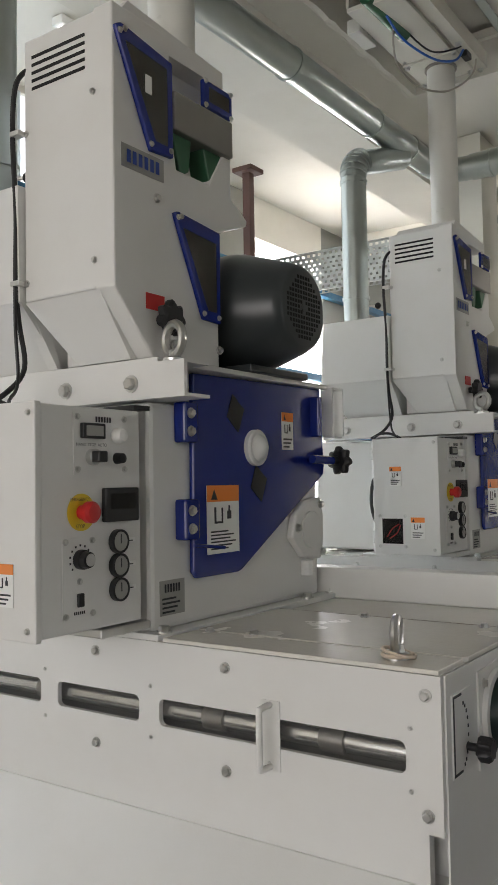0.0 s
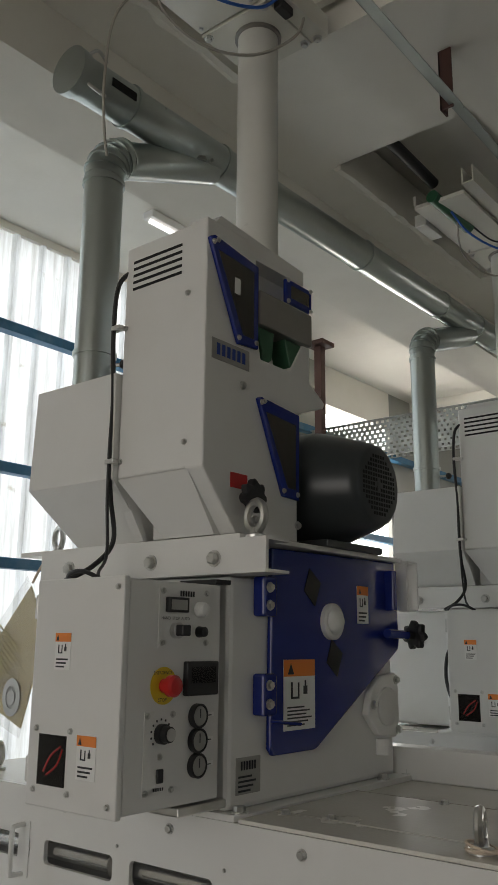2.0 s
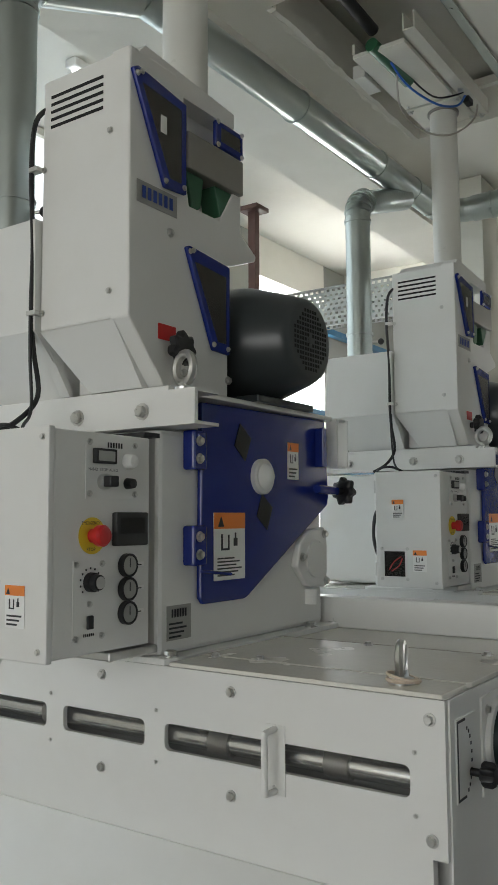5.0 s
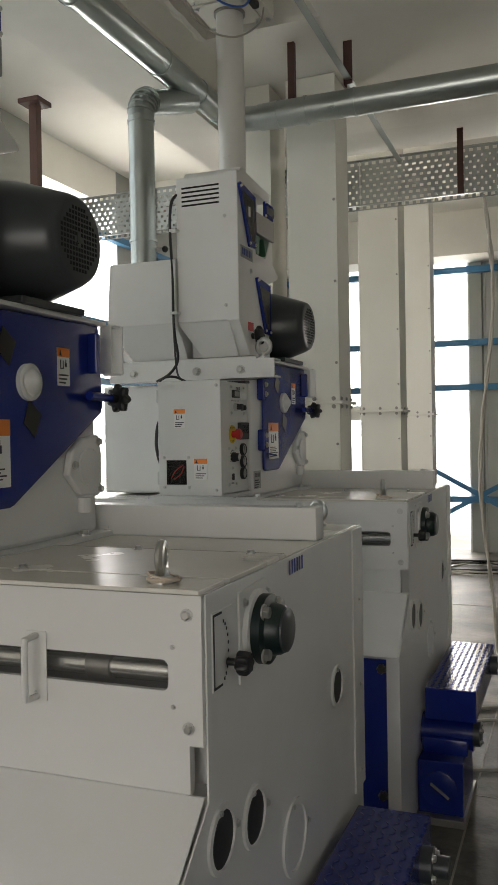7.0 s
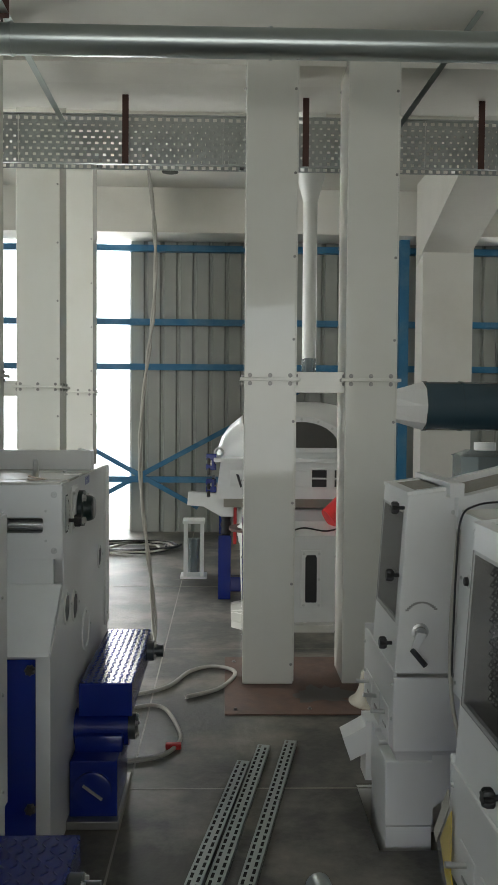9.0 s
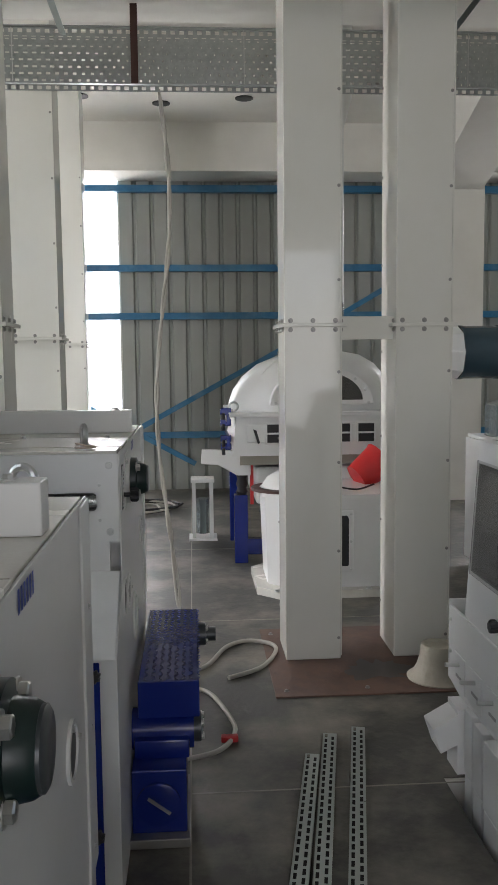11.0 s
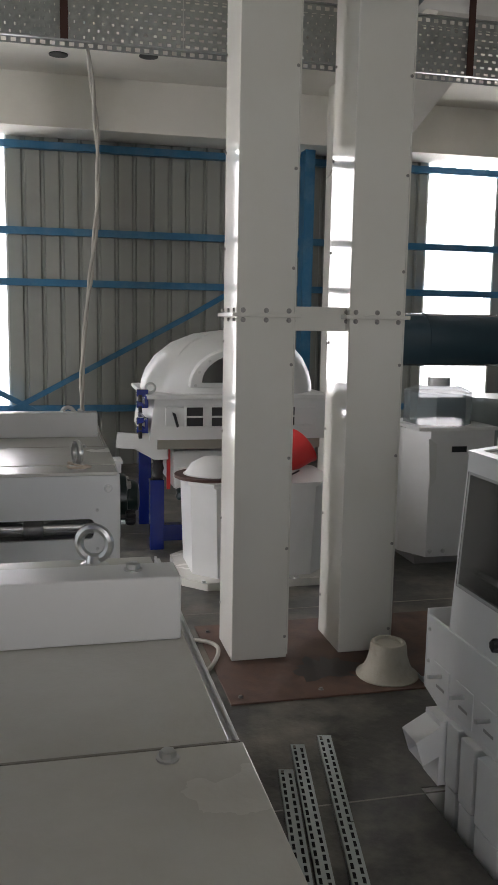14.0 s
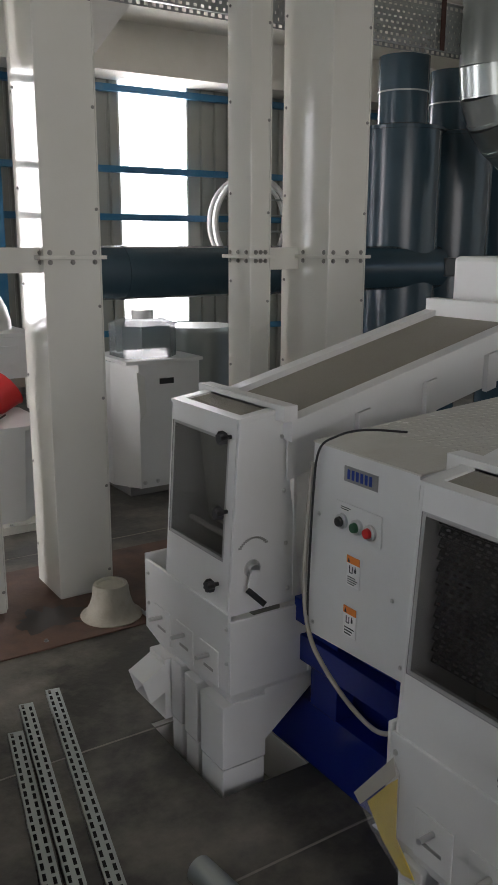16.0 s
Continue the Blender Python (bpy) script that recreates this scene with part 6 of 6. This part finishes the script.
part("deck", prism([(6.9, 0.83), (8.0, 0.83), (8.0, 0.62), (6.9, 0.76)], "x", 0.02, 1.22), MESH_GREY, ds)
part("pan", box(0.14, 1.15, 6.95, 7.9, 0.46, 0.74, 0.02), WHITE, ds)
part("link_arm", prism([(-0.26, 0.88), (0.1, 0.86), (0.1, 0.68), (0.0, 0.68), (-0.14, 0.76), (-0.27, 0.77)], "y", 6.93, 6.97, 0.008), WHITE, ds)
for z in (1.05, 0.93, 1.13, 0.87):
    c = part("toggle_clamp", box(-0.12, -0.04, 6.95, 7.01, z, z + 0.05, 0.006), BLUE, ds, "blue toggle clamp")
    part("clamp_knob", cyl((-0.1, 6.94, z + 0.01), (-0.1, 6.92, z - 0.03), 0.014, 10), RUBBER, c)
for x in (0.0, 1.1):
    part("blue_leg", box(x - 0.02, x + 0.08, 7.0, 7.1, 0.0, 0.52, 0.004), BLUE, ds)
    part("blue_leg", box(x - 0.02, x + 0.08, 7.8, 7.9, 0.0, 0.6, 0.004), BLUE, ds)
part("blue_beam", box(-0.0, 1.18, 7.02, 7.1, 0.06, 0.18, 0.004), BLUE, ds)
part("rubber_spring", turned((0.04, 7.05, 0.52), Z, [(0, 0.035), (0.02, 0.045), (0.05, 0.035), (0.08, 0.045), (0.12, 0.035), (0.16, 0.045), (0.18, 0.03)], 18), RUBBER, ds, smooth=True)
part("red_strip", box(0.10, 0.125, 7.0, 7.03, 0.45, 0.82), RED, ds)
part("green_bellows", turned((0.22, 6.98, 0.38), Z, [(0, 0.05), (0.02, 0.06), (0.05, 0.05), (0.07, 0.06), (0.09, 0.045)], 18), DKGREEN, ds, smooth=True)
o = thing("red_funnel", (0.9, 6.75, 0.6), "red plastic bucket lying by the destoner", "bucket")
part("bucket", turned((0.82, 6.55, 0.70), Vector((0.75, 0.2, 0.5)), [(0, 0.10), (0.2, 0.13), (0.22, 0.14), (0.2, 0.12), (0.02, 0.09)], 24), RED, o, smooth=True)

tb = thing("discharge_tub", (0.55, 6.4, 0), "white octagonal discharge tub with a round lid and dark hatch", "tub")
def octo(x0, x1, y0, y1, z, c):
    return [(x0 + c, y0, z), (x1 - c, y0, z), (x1, y0 + c, z), (x1, y1 - c, z), (x1 - c, y1, z), (x0 + c, y1, z), (x0, y1 - c, z), (x0, y0 + c, z)]
part("tub_shell", loft([octo(0.16, 1.05, 6.08, 6.75, 0.05, 0.14), octo(0.14, 1.07, 6.06, 6.77, 0.64, 0.14)]), WHITE, tb)
part("tub_foot", loft([octo(0.08, 1.12, 6.0, 6.83, 0.0, 0.14), octo(0.08, 1.12, 6.0, 6.83, 0.05, 0.14)]), DUSTY, tb)
part("tub_rim", loft([octo(0.12, 1.09, 6.04, 6.79, 0.64, 0.14), octo(0.12, 1.09, 6.04, 6.79, 0.665, 0.14)]), WHITE, tb)
part("round_lid", turned((0.32, 6.36, 0.665), Z, [(0, 0.21), (0.015, 0.21), (0.02, 0.19), (0.08, 0.15), (0.12, 0.08), (0.125, 0.0)], 28), WHITE, tb, smooth=True)
part("lid_gasket", turned((0.30, 6.34, 0.664), Z, [(0, 0.24), (0.018, 0.24)], 28), IRON, tb)
h = part("hatch_frame", box(0.56, 0.70, 6.042, 6.064, 0.16, 0.56, 0.004), WHITE, tb)
part("hatch_pane", prism([(0.595, 0.2), (0.665, 0.2), (0.67, 0.21), (0.67, 0.51), (0.66, 0.53), (0.60, 0.53), (0.59, 0.51), (0.59, 0.21)], "y", 6.036, 6.042), RUBBER, h, "dark oblong pane")
for x, z in ((0.58, 0.18), (0.685, 0.18), (0.58, 0.54), (0.685, 0.54), (0.685, 0.36)):
    bolt((x, 6.042, z), NY, 0.007, h)
for x in (0.2, 0.5, 0.8):
    bolt((x, 6.02, 0.05), Z, 0.014, tb)
part("loose_wire", sweep([(0.5, 6.15, 0.68), (0.6, 6.25, 0.69), (0.75, 6.2, 0.675), (0.9, 6.35, 0.685)], 0.006, 6), CABLE_BLACK, tb)
st = thing("white_stand", (-0.25, 7.9, 0), "white steel stand with a clear cup inside", "stand")
for x, y in ((-0.34, 7.84), (-0.19, 7.84), (-0.34, 8.0), (-0.19, 8.0)):
    part("post", box(x, x + 0.03, y, y + 0.03, 0.02, 0.5), WHITE, st)
part("top_frame", box(-0.35, -0.15, 7.83, 8.04, 0.5, 0.53, 0.003), WHITE, st)
part("base", box(-0.37, -0.13, 7.82, 8.05, 0.0, 0.02), WHITE, st)
part("cup", turned((-0.25, 7.93, 0.05), Z, [(0, 0.05), (0.2, 0.05), (0.3, 0.06)], 20), CLEAR, st, smooth=True)

# grey blower cabinet with an acrylic box and steel drum
gb = thing("dust_cabinet", (1.98, 6.5, 0.06), "white dust cabinet with a clear octagonal box on top", "cabinet")
part("body", loft([[(1.82, 6.29, 0.06), (2.30, 6.29, 0.06), (2.30, 6.85, 0.06), (1.70, 6.85, 0.06), (1.70, 6.5, 0.06)], [(1.82, 6.29, 0.95), (2.30, 6.29, 0.95), (2.30, 6.85, 0.95), (1.70, 6.85, 0.95), (1.70, 6.5, 0.95)]]), WHITE, gb)
part("top", box(1.72, 2.32, 6.27, 6.87, 0.95, 0.975, 0.004), WHITE, gb)
part("slot", box(1.98, 2.09, 6.284, 6.292, 0.80, 0.84), RUBBER, gb)
part("clear_box", loft([octo(1.78, 2.2, 6.35, 6.78, 0.976, 0.1), octo(1.78, 2.2, 6.35, 6.78, 1.2, 0.1)]), CLEAR, gb, "clear grey acrylic box")
part("box_lid", loft([octo(1.77, 2.21, 6.34, 6.79, 1.2, 0.1), octo(1.86, 2.12, 6.43, 6.7, 1.245, 0.08)]), CLEAR, gb)
part("lid_cap", cyl((1.99, 6.56, 1.24), (1.99, 6.56, 1.3), 0.08, 24), WHITE, gb, smooth=True)
part("hanging_cloth", loft([[(1.80, 6.28, 0.9), (1.86, 6.28, 0.86), (1.86, 6.26, 0.62), (1.81, 6.25, 0.56)], [(1.80, 6.284, 0.9), (1.86, 6.284, 0.86), (1.86, 6.264, 0.62), (1.81, 6.254, 0.56)]]), PIPE_GREY, gb)
part("skid", box(1.76, 2.3, 6.34, 6.82, 0.0, 0.06), GREY_STEEL, gb)
for x in (1.85, 1.95, 2.2):
    bolt((x, 6.289, 0.1), NY, 0.012, gb)
dm = thing("steel_drum", (2.55, 6.7, 0), "bright galvanised steel drum", "drum")
part("drum", turned((2.55, 6.7, 0), Z, [(0, 0.26), (1.1, 0.26), (1.12, 0.265), (1.15, 0.26), (1.15, 0.25)], 36), GALV, dm, smooth=True)

# big round duct across, cyclones and elbows
bd = thing("aspiration_duct", (3.0, 6.3, 1.4), "large blue-grey round aspiration duct with a tapering end", "duct")
part("duct_run", cyl((1.45, 6.3, 1.57), (4.6, 6.3, 1.57), 0.175, 40), TANK, bd, smooth=True)
part("taper_end", loft([[(1.12, 6.3 + 0.09 * a, 1.57 + 0.08 * b) for a, b in ((-1, -1), (0, -1), (1, -1), (1, 0), (1, 1), (0, 1), (-1, 1), (-1, 0))], [(1.45, 6.3 + 0.175 * math.sin(k), 1.57 - 0.175 * math.cos(k)) for k in [2 * math.pi * i / 8 - math.pi / 4 for i in range(8)]]]), WHITE, bd, "white tapering inlet")
for x in (1.46, 1.72, 2.9):
    band((x, 6.3, 1.57), X, 0.175, bd, "flange_band", TANK, 0.02)
for i, (x, y, r, z1) in enumerate(((4.35, 6.5, 0.33, 2.68), (5.15, 6.7, 0.36, 2.7), (6.1, 6.9, 0.4, 2.6))):
    cyc = thing("cyclone", (x, y, 0), "tall dark blue-grey cyclone drum", "cyclone", "cyclones")
    part("drum", turned((x, y, 0.9), Z, [(0, r), (z1 - 0.9, r), (z1 - 0.88, r * 0.75)], 40), TANK, cyc, smooth=True)
    part("cone", turned((x, y, 0.0), Z, [(0, r * 0.4), (0.3, r * 0.4), (0.9, r)], 40), TANK, cyc, smooth=True)
    part("neck", cyl((x, y, z1 - 0.1), (x, y, LOW - 0.3), r * 0.62, 32), TANK, cyc, smooth=True)
    band((x, y, 2.95), Z, r * 0.62, cyc)
    part("rim", turned((x, y, z1 - 0.03), Z, [(0, r), (0, r + 0.03), (0.02, r + 0.03), (0.02, r)], 40), TANK, cyc)
    part("gearbox", box(x + r * 0.6, x + r + 0.06, y - r - 0.06, y - r * 0.7, 1.5, 1.65, 0.01), BLACK, cyc)
el = thing("lobster_elbow", (4.3, 5.6, 2.4), "segmented bright galvanised elbow duct", "duct")
pts = [Vector((4.32 + 0.55 * (1 - math.cos(k)), 5.6, 3.0 - 0.55 * math.sin(k))) for k in [math.pi / 2 * i / 5 for i in range(6)]]
part("riser", cyl((4.32, 5.6, 3.0), (4.32, 5.6, LOW - 0.003), 0.2, 36), GALV, el, smooth=True)
for p0, p1 in zip(pts, pts[1:]):
    part("elbow_segment", cyl(p0 - (p1 - p0) * 0.12, p1 + (p1 - p0) * 0.12, 0.2, 36), GALV, el, smooth=True)
    band(p1, p1 - p0, 0.2, el, "seam")
o = thing("fan_guard", (4.6, 10.2, 1.8), "round white window fan rim by the far window", "fan")
part("rim", torus((5.5, 10.45, 2.0), Y, 0.58, 0.04, 48, 8), WHITE, o, smooth=True)
part("rim", torus((5.5, 10.6, 2.0), Y, 0.58, 0.03, 48, 8), WHITE, o, smooth=True)
for z in (1.7, 1.9, 2.1, 2.3):
    part("bar", cyl((4.95, 10.45, z), (6.05, 10.45, z), 0.012, 8), GALV, o)
part("leg", box(5.45, 5.55, 10.42, 10.58, 0.0, 1.42), WHITE, o)
o = thing("drop_pipe", (0.62, 6.2, 1.75), "white plastic drop pipe with a clear sleeve", "pipe")
part("pipe", cyl((0.62, 6.25, 1.9), (0.62, 6.25, 3.0), 0.05, 24), PIPE_GREY, o, smooth=True)
part("sleeve", cyl((0.62, 6.25, 1.68), (0.62, 6.25, 1.9), 0.052, 24), CLEAR, o, smooth=True)
part("funnel_top", turned((0.62, 6.25, 3.0), Z, [(0, 0.05), (0.18, 0.1), (HIGH - 3.01, 0.1)], 24), PIPE_GREY, o, smooth=True)
# papers, lamp and ceiling fittings
o = thing("manila_envelope", (-1.85, 1.2, 1.3), "yellow envelope in a clear bag hung on the bracket by string", "envelope")
part("envelope", loft([[(-1.981, 1.40, 1.772), (-1.852, 1.35, 1.664), (-1.863, 1.345, 1.542), (-1.912, 1.345, 1.394), (-2.185, 1.40, 1.457), (-2.25, 1.42, 1.52)], [(-1.981, 1.404, 1.772), (-1.852, 1.354, 1.664), (-1.863, 1.349, 1.542), (-1.912, 1.349, 1.394), (-2.185, 1.404, 1.457), (-2.25, 1.424, 1.52)]]), MANILA, o)
part("clear_bag", loft([[(-1.99, 1.392, 1.80), (-1.842, 1.342, 1.69), (-1.853, 1.337, 1.54), (-1.905, 1.337, 1.37), (-2.2, 1.392, 1.43), (-2.27, 1.412, 1.53)], [(-1.99, 1.3935, 1.80), (-1.842, 1.3435, 1.69), (-1.853, 1.3385, 1.54), (-1.905, 1.3385, 1.37), (-2.2, 1.3935, 1.43), (-2.27, 1.4135, 1.53)]]), POLY, o)
E_R, E_U = Vector((0.86, -0.13, -0.49)).normalized(), Vector((0.45, -0.07, 0.89)).normalized()
lines("print", Vector((-2.17, 1.392, 1.53)), E_R, E_U, 0.2, 0.17, 12, o, FAINT)
E_N = E_R.cross(E_U)
part("stamp", turned(Vector((-1.97, 1.352, 1.47)), E_N, [(0, 0.05), (0.001, 0.05), (0.001, 0.03), (0.0, 0.03)], 28), TAG, o, "grey round stamp")
part("stamp_core", turned(Vector((-1.97, 1.352, 1.47)), E_N, [(0, 0.02), (0.001, 0.02)], 20), TAG, o)
part("string", sweep([(-1.96, 1.39, 1.78), (-1.90, 1.37, 1.82), (-1.85, 1.36, 1.85)], 0.004, 6), STRING, o)
for x, y in ((-1.38, 9.33), (-0.59, 9.54), (0.235, 9.35)):
    o = thing("ceiling_hole_cap", (x, y, HIGH - 0.02), "dark round fitting in the high ceiling", "ceiling fitting", "ceiling fittings")
    part("cap", turned((x, y, HIGH - 0.012), Z, [(0, 0.06), (0.002, 0.09), (0.011, 0.09)], 20), RUBBER, o)
o = thing("batten_lamp", (-3.32, 3.2, HIGH - 0.06), "small white lamp on the high ceiling by the window", "lamp")
part("body", box(-3.36, -3.28, 3.05, 3.35, HIGH - 0.05, HIGH - 0.002, 0.005), WHITE, o)
part("tube", cyl((-3.32, 3.07, HIGH - 0.063), (-3.32, 3.33, HIGH - 0.063), 0.014, 12), LAMPGLOW, o)
o = thing("ceiling_cable", (-1.47, 1.3, 3.0), "thin grey cable hanging from the ceiling past the duct", "cable")
part("cable", sweep([(-1.28, 1.36, 3.5), (-1.42, 1.28, 3.42), (-1.50, 1.20, 3.3), (-1.515, 1.18, 3.1), (-1.53, 1.2, 2.95), (-1.56, 1.24, 2.9)], 0.004, 6), CABLE, o, smooth=True)
